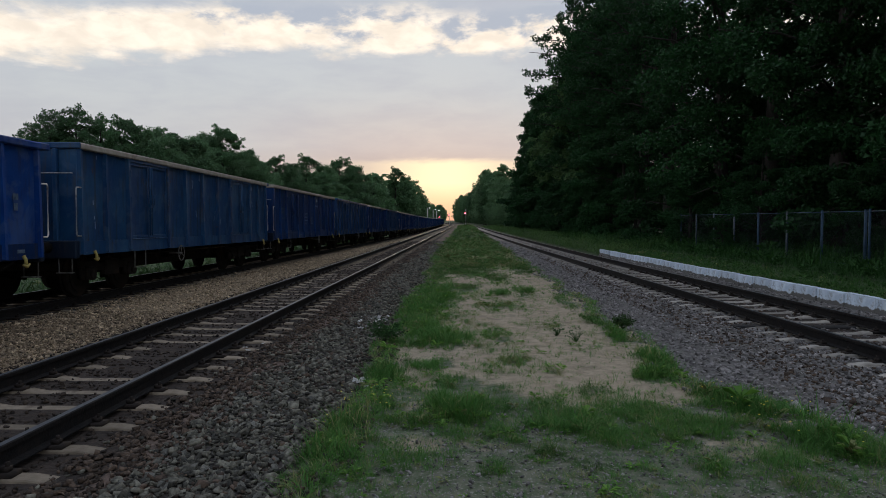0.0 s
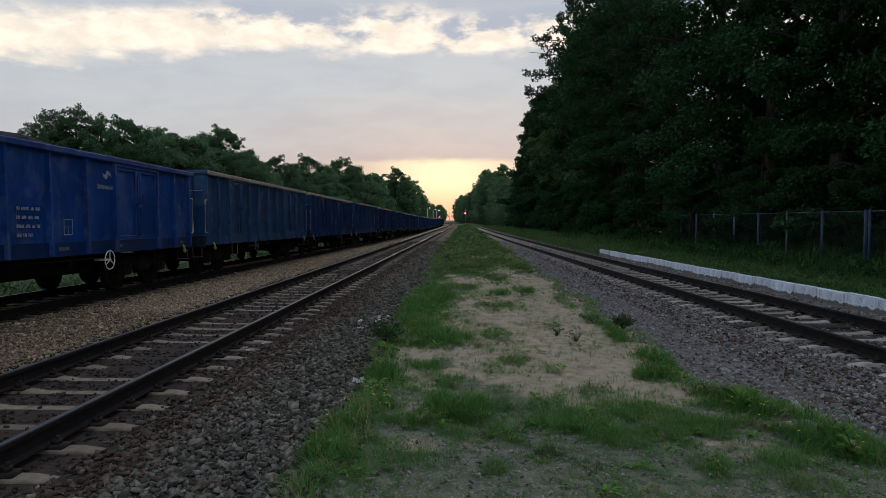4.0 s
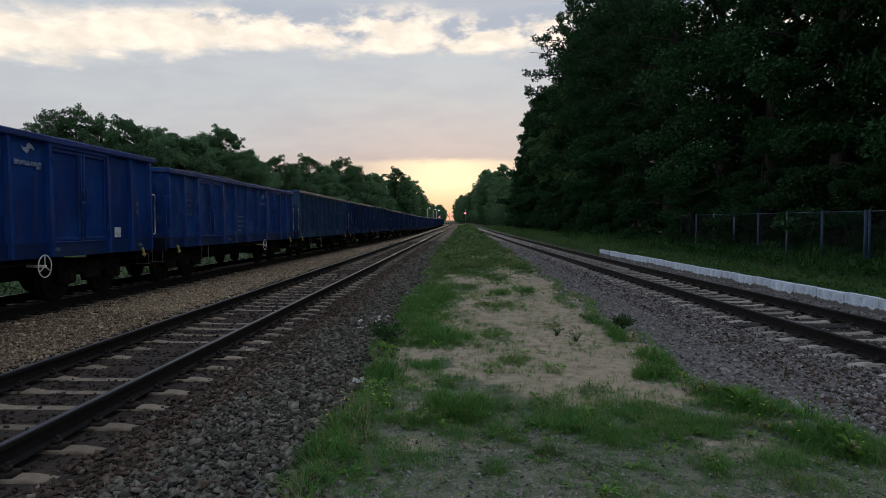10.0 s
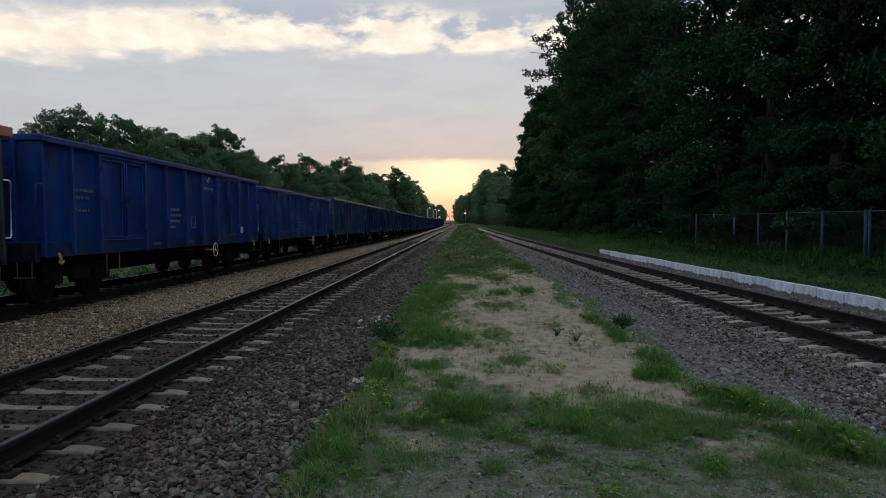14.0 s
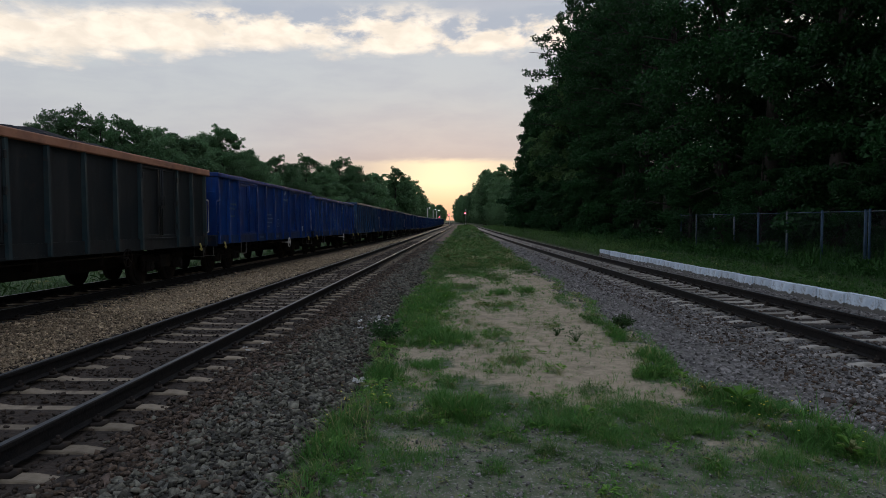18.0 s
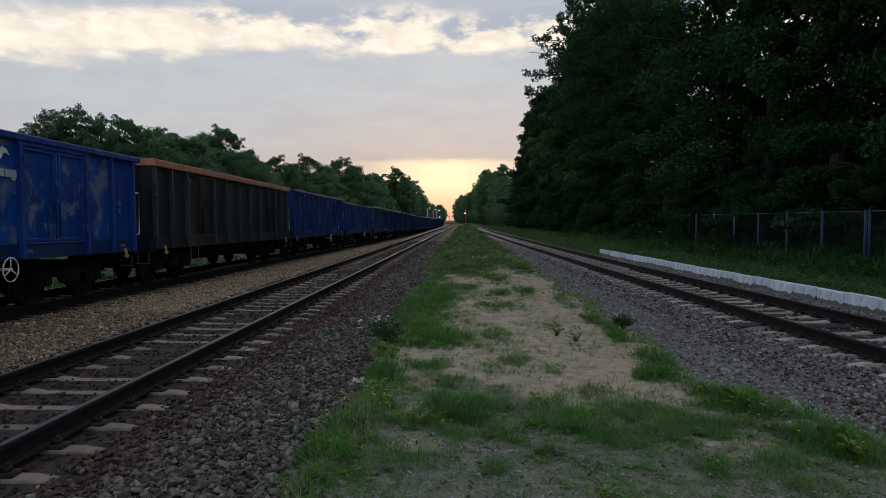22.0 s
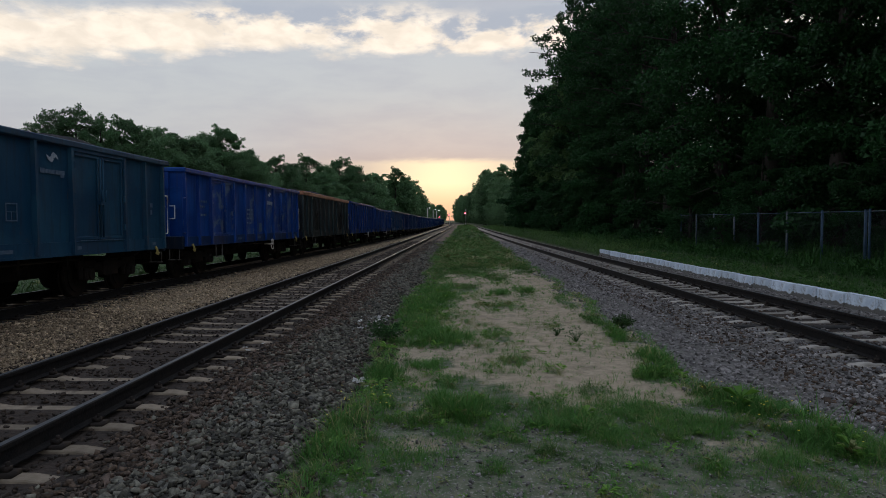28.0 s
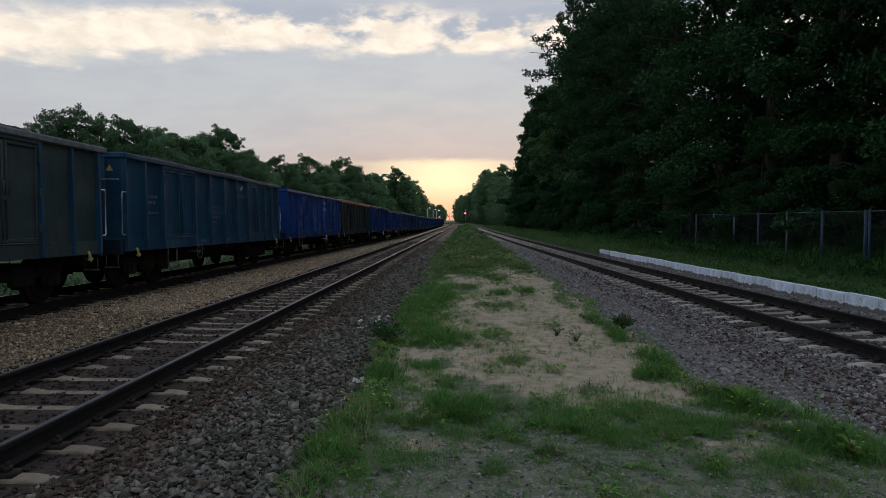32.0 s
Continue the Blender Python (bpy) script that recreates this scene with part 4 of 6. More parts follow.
    # stencils and logos, as plain bars and shapes in their colours
    if markings:
        for s in (1,):
            X = s * (W - 0.018)
            yb = H - 7.0
            for z, ln in ((1.98, 0.62), (1.83, 0.70), (1.68, 0.66), (1.53, 0.42)):
                yy = yb - 0.33
                while yy < yb - 0.40 + ln:
                    word = rng.choice((0.09, 0.13, 0.2))
                    part("stencil_bar", boxes((X, X + 0.004, yy, yy + word, z + mark[0], z + mark[0] + 0.058)), M_WORN if markings != "faded" else M_DIM, w, "bar of unreadable pale stencilling")
                    yy += word + 0.045
            bm = bmesh.new()
            yb = H - 5.8
            for a0, a1, b0, b1 in ((-0.10, 0.22, 1.24, 1.55),) if patch else ((-0.15, 0.15, 1.82, 1.84), (-0.15, 0.15, 1.54, 1.56), (-0.15, -0.13, 1.56, 1.82), (0.13, 0.15, 1.56, 1.82), (-0.13, 0.13, 1.69, 1.70), (-0.005, 0.005, 1.56, 1.69)):
                box(bm, X, X + 0.004, yb + a0, yb + a1, b0 + mark[0], b1 + mark[0])
            part("load_grid", bm, M_DIM if patch or markings == "faded" else M_FADED, w, "faded load table")
            bm = bmesh.new()
            yb = H - (4.48 if patch else 4.62) + mark[1]
            big = 0.88 if patch else 0.8
            low, tall = (2.26, 0.125) if patch else (2.40 + mark[2], 0.075)
            letters = [(X, X + 0.004, yb - 0.38 + 0.155 * k, yb - 0.38 + 0.155 * k + (0.15 if k % 2 else 0.135), low, low + tall * (1.0 if k else 1.15)) for k in range(5)]
            letters.append((X, X + 0.004, yb + 0.24, yb + 0.36, low - 0.05, low))
            part("wordmark", boxes(*letters), M_STENCIL if patch else M_DIM if markings == "faded" else M_WORN, w, "pale bar of lettering")
            for sg in (-1, 1):
                plate(bm, X, X + 0.004, [(yb + sg * p * big, (2.645 if patch else 2.70 + mark[2]) + sg * q * big) for p, q in ((0.03, 0.12), (0.17, 0.06), (0.23, -0.04), (0.12, 0.01), (0.02, -0.03), (-0.05, 0.05))])
            part("emblem", bm, M_WHITE if patch else M_STENCIL, w, "pale curved emblem")
            bm = bmesh.new()
            for y, z, a, b in ((H - 0.62, 1.90, 0.14, 0.10), (H - 0.62, 1.72, 0.10, 0.12)):
                box(bm, X, X + 0.004, y - a / 2, y + a / 2, z, z + b)
            part("end_marking", bm, M_DIM, w, "small faded marking")
            for y, a in ((H - 6.0, 0.34), (H - 8.2, 0.4), (H - 3.9, 0.3), (H - 0.55, 0.2)):
                part("sill_marking", boxes((s * (W + 0.012), s * (W + 0.016), y - a / 2, y + a / 2, SILL + 0.11, SILL + 0.17)), M_DIM, w, "faded marking on the sill")
        for z, ln in ((2.12, 0.50), (1.98, 0.44), (1.74, 0.52)):
            yy = 1.15 - H
            while yy < 1.15 - H + ln:
                word = rng.choice((0.07, 0.11, 0.16))
                part("stencil_bar", boxes((W - 0.018, W - 0.014, yy, yy + word, z, z + rng.uniform(0.05, 0.07))), M_DIM, w, "bar of unreadable faded stencilling")
                yy += word + 0.05
    if scraped:
        for k in range(34):
            y, z = rng.uniform(-H + 0.2, H - 0.2), rng.uniform(1.35, TOP - 0.25)
            if any(abs(H - a - y) < 0.12 for a in POSTS):
                continue
            ln, wd = rng.uniform(0.05, 0.30), rng.uniform(0.008, 0.03)
            lean = rng.uniform(-0.4, 0.4)
            bm = plate(bmesh.new(), W - 0.04, W - 0.0325, [(y - wd, z), (y + wd * 0.6, z + 0.02), (y + wd + lean * ln, z + ln), (y - wd * 0.4 + lean * ln, z + ln * 0.9)])
            part("paint_chip", bm, M_FADED, w, "pale scratch in the paint")
    if placard:
        y, z, a, b = placard
        part("placard", boxes((W - 0.018, W - 0.006, y - a / 2, y + a / 2, z, z + b), bevel=0.004), M_WHITE, w, "white placard")
    if triangle:
        bm = bmesh.new()
        a = [bm.verts.new(p) for p in ((1.045, -H - 0.012, 2.665), (1.195, -H - 0.012, 2.665), (1.12, -H - 0.012, 2.79))]
        b = [bm.verts.new((v.co.x, -H + 0.004, v.co.z)) for v in a]
        fs = [bm.faces.new(a), bm.faces.new(b)] + [bm.faces.new((a[k], a[(k + 1) % 3], b[(k + 1) % 3], b[k])) for k in range(3)]
        bmesh.ops.recalc_face_normals(bm, faces=fs)
        part("warning_triangle", bm, M_YELLOW, w, "yellow warning triangle")
    if board:
        bm = boxes((0.86, 1.20, -H - 0.03, -H - 0.02, 1.64, 2.0))
        bd = part("notice_board", bm, M_WHITE, w, "white-framed notice board")
        part("board_face", boxes((0.885, 1.175, -H - 0.034, -H - 0.030, 1.665, 1.975)), body, bd)
    return w


def bogie(w, y0):
    b = boxes((-0.16, 0.16, -0.25, 0.25, 0.55, 0.86), (-0.62, 0.62, -1.35, 1.35, 0.56, 0.72), (-1.0, 1.0, -0.16, 0.16, 0.50, 0.80), bevel=0.02)
    b = part("bogie", b, M_UNDER, w, "grimy two-axle bogie")
    b.location = (0, y0, 0)
    for s in (-1, 1):
        bm = boxes((s * 0.96, s * 1.06, -0.75, 0.75, 0.52, 0.68), (s * 0.95, s * 1.10, -0.30, 0.30, 0.40, 0.74), bevel=0.02)
        for e in (-1, 1):
            box(bm, s * 0.96, s * 1.06, e * 0.55, e * 1.22, 0.60, 0.74, bevel=0.02)
            box(bm, s * 0.94, s * 1.12, e * 0.9 - 0.17, e * 0.9 + 0.17, 0.34, 0.62, bevel=0.03)
            tube(bm, [(s * 1.10, e * 0.9, 0.46), (s * 1.16, e * 0.9, 0.46)], 0.10, 10)
            for dy in (-0.24, 0.24):
                tube(bm, [(s * 1.02, e * 0.9 + dy, 0.36), (s * 1.02, e * 0.9 + dy, 0.62)], 0.055, 8)
        part("side_frame", bm, M_UNDER, b)
        part("brake_beam", boxes((s * 0.62, s * 0.82, -0.40, -0.33, 0.30, 0.62), (s * 0.62, s * 0.82, 0.33, 0.40, 0.30, 0.62), bevel=0.01), M_UNDER, b)
    for e in (-1, 1):
        bm = bmesh.new()
        disc(bm, -1.08, 1.08, 0, 0, 0.08, 10)
        for s in (-1, 1):
            disc(bm, s * 0.69, s * 0.72, 0, 0, 0.49, 28)
            disc(bm, s * 0.72, s * 0.82, 0, 0, 0.46, 28)
            disc(bm, s * 0.82, s * 0.85, 0, 0, 0.36, 20)
            disc(bm, s * 0.82, s * 0.90, 0, 0, 0.13, 14)
        for k in range(3):
            a = 2.09 * k
            box(bm, 0.845, 0.86, 0.24 * math.cos(a) - 0.03, 0.24 * math.cos(a) + 0.03, 0.24 * math.sin(a) - 0.03, 0.24 * math.sin(a) + 0.03)
        bmesh.ops.recalc_face_normals(bm, faces=bm.faces)
        ws = part("wheelset", bm, [M_UNDER], b)
        ws.location = (0, e * 0.9, 0.46)


def coal_mesh(seed, heap, top):
    rng = random.Random(seed)
    nx, ny = 9, 44
    bm = bmesh.new()
    ph = [rng.uniform(0, 6.28) for _ in range(4)]
    grid = []
    for j in range(ny + 1):
        y = -HALF + 0.06 + (2 * HALF - 0.12) * j / ny
        row = []
        for i in range(nx + 1):
            u = -1 + 2 * i / nx
            x = 1.33 * u
            end = min(1.0, (HALF - abs(y)) / 1.6)
            z = top - 0.18 + heap * (1 - u ** 4) * (0.86 + 0.10 * math.sin(0.9 * y + ph[0]) + 0.07 * math.sin(2.1 * y + ph[1])) * end ** 0.7
            z += rng.uniform(-0.03, 0.03)
            row.append(bm.verts.new((x + rng.uniform(-0.02, 0.02) * (abs(u) < 0.99), y, z)))
        grid.append(row)
    for a, b in zip(grid, grid[1:]):
        for i in range(nx):
            bm.faces.new((a[i], a[i + 1], b[i + 1], b[i]))
    # closed underneath, resting on the floor
    low = {}
    for v in [v for v in bm.verts if v.is_boundary]:
        low[v] = bm.verts.new((v.co.x, v.co.y, 1.22))
    for e in [e for e in bm.edges if e.is_boundary and all(v in low for v in e.verts)]:
        a, b = e.verts
        bm.faces.new((a, b, low[b], low[a]))
    bm.faces.new([low[v] for v in (*grid[0], *[r[-1] for r in grid[1:]], *grid[-1][-2::-1], *[r[0] for r in grid[-2:0:-1]])])
    bmesh.ops.recalc_face_normals(bm, faces=bm.faces)
    return bm


def coal(seed, heap, top=3.06):
    return tagged(mesh_ob("coal_load", coal_mesh(seed, heap, top), M_COAL), "heaped black coal filling an open wagon", "coal", "coal loads of the train")


# wagon index: 1 is the one whose front stands at FIRST_FRONT at the start
TRAIN, LOADS = {}, {}
TRAIN[2] = build_wagon("weathered blue-grey open wagon with a tan top rim", P_GREYBLUE, M_RIM_TAN, "worn tan top rim", -1.7, 2, markings=False, brake=M_STEP, rear_rail=True, plain_ends=True, scraped=True)
TRAIN[1] = build_wagon("blue open wagon with pale emblem and stencils", P_BLUE_C, P_BLUE_C, "", 2.0, 1, top=2.91, mark=(-0.25, 0.28, -0.18))
TRAIN[0] = build_wagon("deep blue open wagon with white stencils and placard", P_BLUE, P_BLUE, "", 2.1, 3, placard=(HALF - 1.55, 1.22, 0.26, 0.21), mark=(-0.13, 0.0, 0.09))
TRAIN[-1] = build_wagon("dark brown open wagon with an orange top rim", P_RUST, M_RIM_ORANGE, "orange primer top rim", 1.6, 4, markings=False, brake=M_UNDER, post_paint=P_SLATE, rim_deep=0.17)
TRAIN[-2] = build_wagon("bright blue open wagon with rubbed pale patches", P_BLUE_B, P_BLUE_B, "", 2.0, 5, patch=True, board=True, step_y=-3.72, top=3.0)
TRAIN[-3] = build_wagon("dull teal-blue open wagon with a faded emblem", P_TEAL, P_TEAL, "", -2.2, 6, markings="faded", triangle=True, brake=M_STEP, rear_rail=True)
TRAIN[-4] = build_wagon("slate-grey open wagon with dark blue posts", P_SLATE_PALE, M_RIM_SLATE, "worn slate top rim", 1.9, 7, markings=False, post_paint=P_TEAL)
far_a = build_wagon("dirty navy-blue open wagon in the long train", P_NAVY, M_RIM_TAN, "worn tan top rim", 2.0, 8, brake=M_STEP, rear_rail=True)
TRAIN[3] = far_a
far_b = build_wagon("dull blue open wagon in the long train", P_FAR, P_FAR, "", 2.0, 9, markings="faded", brake=M_STEP)
TRAIN[4] = far_b
for k in range(5, 26):
    TRAIN[k] = copy_thing(far_a if (k * 7) % 3 else far_b, Matrix())
TRAIN[-5] = copy_thing(TRAIN[-3], Matrix())
HEAPS = {2: 0.08, 1: 0.44, 0: 0.40, -1: 0.46, -2: 0.22, -3: 0.42, -4: 0.50}
loads = [coal(20 + k, h) for k, h in enumerate((0.24, 0.15))]
for k in TRAIN:
    if k in HEAPS:
        LOADS[k] = coal(40 + k, HEAPS[k], {1: 2.91, -2: 3.0}.get(k, 3.06))
    elif k in (3, 4):
        LOADS[k] = loads[k - 3]
    else:
        LOADS[k] = copy_thing(loads[k % 2], Matrix())

# metres run since the start, second by second
RUN = [0, 1.64, 3.28, 4.96, 6.72, 8.52, 10.36, 12.25, 14.19, 16.17, 18.21, 20.28, 22.4, 24.56, 26.74, 28.95, 31.17, 33.38, 35.66, 37.98, 40.36, 42.77, 45.2, 47.67, 50.22, 52.85, 55.53, 58.23, 60.93, 63.64, 66.36, 69.08, 71.8]


# slack in the couplings
SLACK = {1: -0.14, -1: 0.10, -2: 0.18, -4: 0.08}


def on_track(s):
    """The pose at s metres along the train's track, nose along its fall and turn."""
    x, z = train_x(s), float(dip(s))
    a = math.atan2(train_x(s - 4) - train_x(s + 4), 8.0)
    p = math.atan2(float(dip(s + 4)) - float(dip(s - 4)), 8.0)
    return pose(x, s, z, math.degrees(p), 0, math.degrees(a))


def run_at(t):
    i = min(int(t), 31)
    u = t - i
    v = [(RUN[min(j + 1, 32)] - RUN[max(j - 1, 0)]) / (min(j + 1, 32) - max(j - 1, 0)) for j in (i, i + 1)]
    return RUN[i] * (2 * u ** 3 - 3 * u ** 2 + 1) + RUN[i + 1] * (3 * u ** 2 - 2 * u ** 3) + v[0] * (u ** 3 - 2 * u ** 2 + u) + v[1] * (u ** 3 - u ** 2)


def motions():
    for k, wagon in TRAIN.items():
        s0 = FIRST_FRONT - HALF + PITCH * (k - 1) + SLACK.get(k, 0.0)
        rows = [(t, on_track(s0 + RUN[t])) for t in range(0, 33)]
        walk(wagon, rows)
        walk(LOADS[k], rows)
        if -5 <= k <= 3:
            # wheels roll without slipping: less than 90 degrees from row to row
            spins = []
            t = 0.0
            while t <= 32.0001:
                spins.append((round(t, 3), -math.degrees(run_at(min(t, 32.0)) / 0.46)))
                t += 0.2
            for b in wagon.children:
                if b.name.startswith("bogie"):
                    for ws in b.children:
                        if ws.name.startswith("wheelset"):
                            y = ws.location.y
                            walk(ws, [(q, pose(0, y, 0.46, a, 0, 0)) for q, a in spins])


# ---- trees ----
def leaf_template(kind):
    """A spray of leaves: bent quads around one point, about a metre wide."""
    rng = np.random.default_rng(kind)
    v, f = [], []
    for k in range(3):
        d = rng.normal(0, 1, 3)
        d[2] *= 0.5
        d /= np.linalg.norm(d)
        c = d * rng.uniform(0.05, 0.4)
        side = np.cross(d, rng.normal(0, 1, 3))
        side /= np.linalg.norm(side)
        ln, wd = rng.uniform(0.4, 0.6), rng.uniform(0.14, 0.22)
        tip = c + d * ln + np.array([0, 0, -0.08])
        i = len(v)
        v += [c, c + d * ln * 0.45 + side * wd, tip, c + d * ln * 0.45 - side * wd]
        f += [(i, i + 1, i + 2), (i, i + 2, i + 3)]
    return np.array(v), np.array(f)


LEAVES = [leaf_template(k) for k in range(4)]


def far_leaf_template(kind):
    """The same at a distance: broad single triangles."""
    rng = np.random.default_rng(kind)
    v, f = [], []
    for k in range(3):
        d = rng.normal(0, 1, 3)
        d[2] *= 0.6
        d /= np.linalg.norm(d)
        c = d * rng.uniform(0.05, 0.4)
        side = np.cross(d, rng.normal(0, 1, 3))
        side *= rng.uniform(0.16, 0.23) / np.linalg.norm(side)
        i = len(v)
        v += [c - side, c + side, c + d * rng.uniform(0.24, 0.36)]
        f.append((i, i + 1, i + 2))
    return np.array(v), np.array(f)


FAR_LEAVES = [far_leaf_template(k) for k in range(4, 8)]


# how a crown is built: limbs, clumps on each, where they start, least and greatest size of a clump, its flatness
STYLES = {"bough": (1.0, 4, 0.45, 0.13, 0.27, 0.42), "round": (2.0, 7, 0.30, 0.11, 0.20, 0.80),
          "lace": (1.9, 6, 0.35, 0.055, 0.135, 0.72), "layered": (1.3, 6, 0.35, 0.12, 0.25, 0.30)}


def tree_meshes(seed, height, spread, low, sprays, size, style):
    """Trunk with limbs, and a crown of leaf sprays gathered in clumps along the limbs."""
    rng = random.Random(seed)
    g = np.random.default_rng(seed)
    more, per_limb, start, small, large, flat = STYLES[style]
    layered = style == "layered"
    bm = bmesh.new()
    lean = Vector((rng.uniform(-0.4, 0.4), rng.uniform(-0.4, 0.4), 0))
    axis = [Vector((0, 0, -0.3)) + lean * (q * q) + Vector((0, 0, height * 0.9 * q)) for q in (0, 0.15, 0.35, 0.55, 0.75, 1.0)]
    r0 = 0.014 * height + 0.05
    tube(bm, axis, [r0 * 1.3, r0, r0 * 0.8, r0 * 0.55, r0 * 0.32, 0.03], 8)
    clumps = []
    n = int((14 + height * 1.1) * more)
    for i in range(n):
        q = low + (1 - low) * (i + rng.random()) / n
        k = min(int(q * 5), 4)
        base = axis[k].lerp(axis[k + 1], q * 5 - k) if q < 1 else axis[-1]
        a = i * 2.4 + rng.uniform(-0.5, 0.5)
        u = (q - low) / (1 - low)
        prof = (1 - u) ** 0.75 * 1.05 + 0.12 if layered else math.sin(math.pi * min(1, 0.16 + 0.84 * u)) ** 0.6
        ln = spread * prof * rng.uniform(0.62, 1.15)
        rise = (0.05 if layered else 0.30 if style == "bough" else 0.45) * ln * rng.uniform(0.4, 1.3)
        droop = 0.22 * ln if style == "bough" else 0.0
        pts = [base, base + Vector((math.cos(a) * ln * 0.5, math.sin(a) * ln * 0.5, rise * 0.8)), base + Vector((math.cos(a) * ln, math.sin(a) * ln, rise - droop))]
        rr = r0 * 0.32 * (1 - 0.6 * q)
        tube(bm, pts, [rr, rr * 0.6, 0.015], 5)
        for _ in range(per_limb):
            s = rng.uniform(start, 1.08)
            p = (pts[0].lerp(pts[1], 2 * s) if s < 0.5 else pts[1].lerp(pts[2], 2 * s - 1)) + Vector((rng.gauss(0, 0.08), rng.gauss(0, 0.08), rng.gauss(0, 0.05))) * spread
            clumps.append((p, rng.uniform(small, large) * spread * (1.0 if layered else 0.55 + 0.45 * prof)))
    clumps.append((axis[-1], (small + large) * 0.5 * spread))
    c = np.array([tuple(p) for p, _ in clumps])
    rad = np.array([r for _, r in clumps])
    w = rad ** 2
    pick = g.choice(len(c), sprays, p=w / w.sum())
    d = g.normal(0, 1, (sprays, 3))
    d /= np.linalg.norm(d, axis=1)[:, None]
    pos = c[pick] + d * (rad[pick] * g.uniform(0.30, 1.0, sprays) ** 0.6)[:, None] * np.array([1, 1, flat])
    if style == "bough":
        pos[:, 2] -= 0.35 * rad[pick] * g.uniform(0, 1, sprays) ** 2
    ok = pos[:, 2] > 0.4
    pos = pos[ok]
    m = poses(pos, size * g.uniform(0.6, 1.35, len(pos)), g.uniform(0, 6.28, len(pos)), g.normal(0, 0.4, len(pos)), g.uniform(0, 6.28, len(pos)))
    return bm, m, g.integers(0, len(FAR_LEAVES), len(pos))


def make_tree(seed, height, spread, low, sprays, size, mat, label, style="round", at=(0, 0, 0)):
    t = tagged(empty("tree", Matrix.Translation(at)), label, "tree", "trees along the line")
    bm, m, which = tree_meshes(seed, height, spread, low, sprays, size, style)
    part("trunk", bm, M_BARK, t, "dark rough trunk with limbs")
    scatter("crown", FAR_LEAVES, which, m, [mat], parent=t)
    return t


def gz(x, y):
    return float(ground_z(np.array([float(x)]), np.array([float(y)]))[0])


def plant(kinds, spots, seed):
    rng = random.Random(seed)
    first = set()
    for x, y, k, s in spots:
        z = gz(x, y)
        t = kinds[k]
        if k not in first:
            first.add(k)
            t.matrix_basis = pose(x, y, z)
            t.scale = (s, s, s)
        else:
            c = copy_thing(t, pose(x, y, z, 0, 0, rng.uniform(0, 360)))
            c.scale = (s, s, s)


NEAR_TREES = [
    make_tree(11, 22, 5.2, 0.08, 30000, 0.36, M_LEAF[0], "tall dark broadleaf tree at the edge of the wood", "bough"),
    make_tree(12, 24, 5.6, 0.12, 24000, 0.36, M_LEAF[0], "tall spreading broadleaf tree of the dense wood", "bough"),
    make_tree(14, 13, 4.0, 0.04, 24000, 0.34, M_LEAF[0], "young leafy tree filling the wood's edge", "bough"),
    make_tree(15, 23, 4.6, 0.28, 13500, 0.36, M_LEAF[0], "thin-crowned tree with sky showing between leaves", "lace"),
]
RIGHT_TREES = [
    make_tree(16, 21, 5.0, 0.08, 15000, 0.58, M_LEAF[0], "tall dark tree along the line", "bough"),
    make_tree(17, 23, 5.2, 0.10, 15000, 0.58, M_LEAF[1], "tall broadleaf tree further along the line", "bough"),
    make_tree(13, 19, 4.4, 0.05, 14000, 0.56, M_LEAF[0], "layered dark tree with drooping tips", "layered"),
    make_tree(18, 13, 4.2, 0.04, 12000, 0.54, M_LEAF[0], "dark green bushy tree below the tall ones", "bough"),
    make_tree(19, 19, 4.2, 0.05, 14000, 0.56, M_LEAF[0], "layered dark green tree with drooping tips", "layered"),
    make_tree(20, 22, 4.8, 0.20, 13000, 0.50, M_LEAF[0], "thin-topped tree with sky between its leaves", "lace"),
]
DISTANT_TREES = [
    make_tree(25, 20, 5.0, 0.06, 6500, 0.95, M_LEAF_HAZED, "distant tall tree closing the line"),
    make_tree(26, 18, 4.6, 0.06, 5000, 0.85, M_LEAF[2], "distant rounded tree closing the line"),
    make_tree(27, 13, 4.4, 0.03, 5500, 0.90, M_LEAF_HAZED, "distant bushy tree closing the line"),
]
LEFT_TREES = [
    make_tree(21, 15, 5.0, 0.08, 7000, 0.80, M_LEAF_HAZED, "rounded broadleaf tree across the meadow"),
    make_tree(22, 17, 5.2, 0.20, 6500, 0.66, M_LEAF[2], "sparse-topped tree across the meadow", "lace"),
    make_tree(23, 12, 4.6, 0.04, 6500, 0.80, M_LEAF_HAZED, "bushy tree at the meadow's edge"),
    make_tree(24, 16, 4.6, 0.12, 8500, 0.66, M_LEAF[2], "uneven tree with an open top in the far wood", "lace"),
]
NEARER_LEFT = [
    make_tree(21, 15, 5.0, 0.08, 20000, 0.46, M_LEAF_HAZED, "rounded broadleaf tree across the meadow"),
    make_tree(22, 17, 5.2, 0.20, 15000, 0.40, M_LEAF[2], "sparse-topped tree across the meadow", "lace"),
    make_tree(23, 12, 4.6, 0.04, 18000, 0.46, M_LEAF_HAZED, "bushy tree at the meadow's edge"),
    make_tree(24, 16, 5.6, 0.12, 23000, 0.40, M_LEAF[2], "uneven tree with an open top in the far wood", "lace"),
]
LEFT_HEIGHT = (13.3, 14.6, 10.9, 13.9)


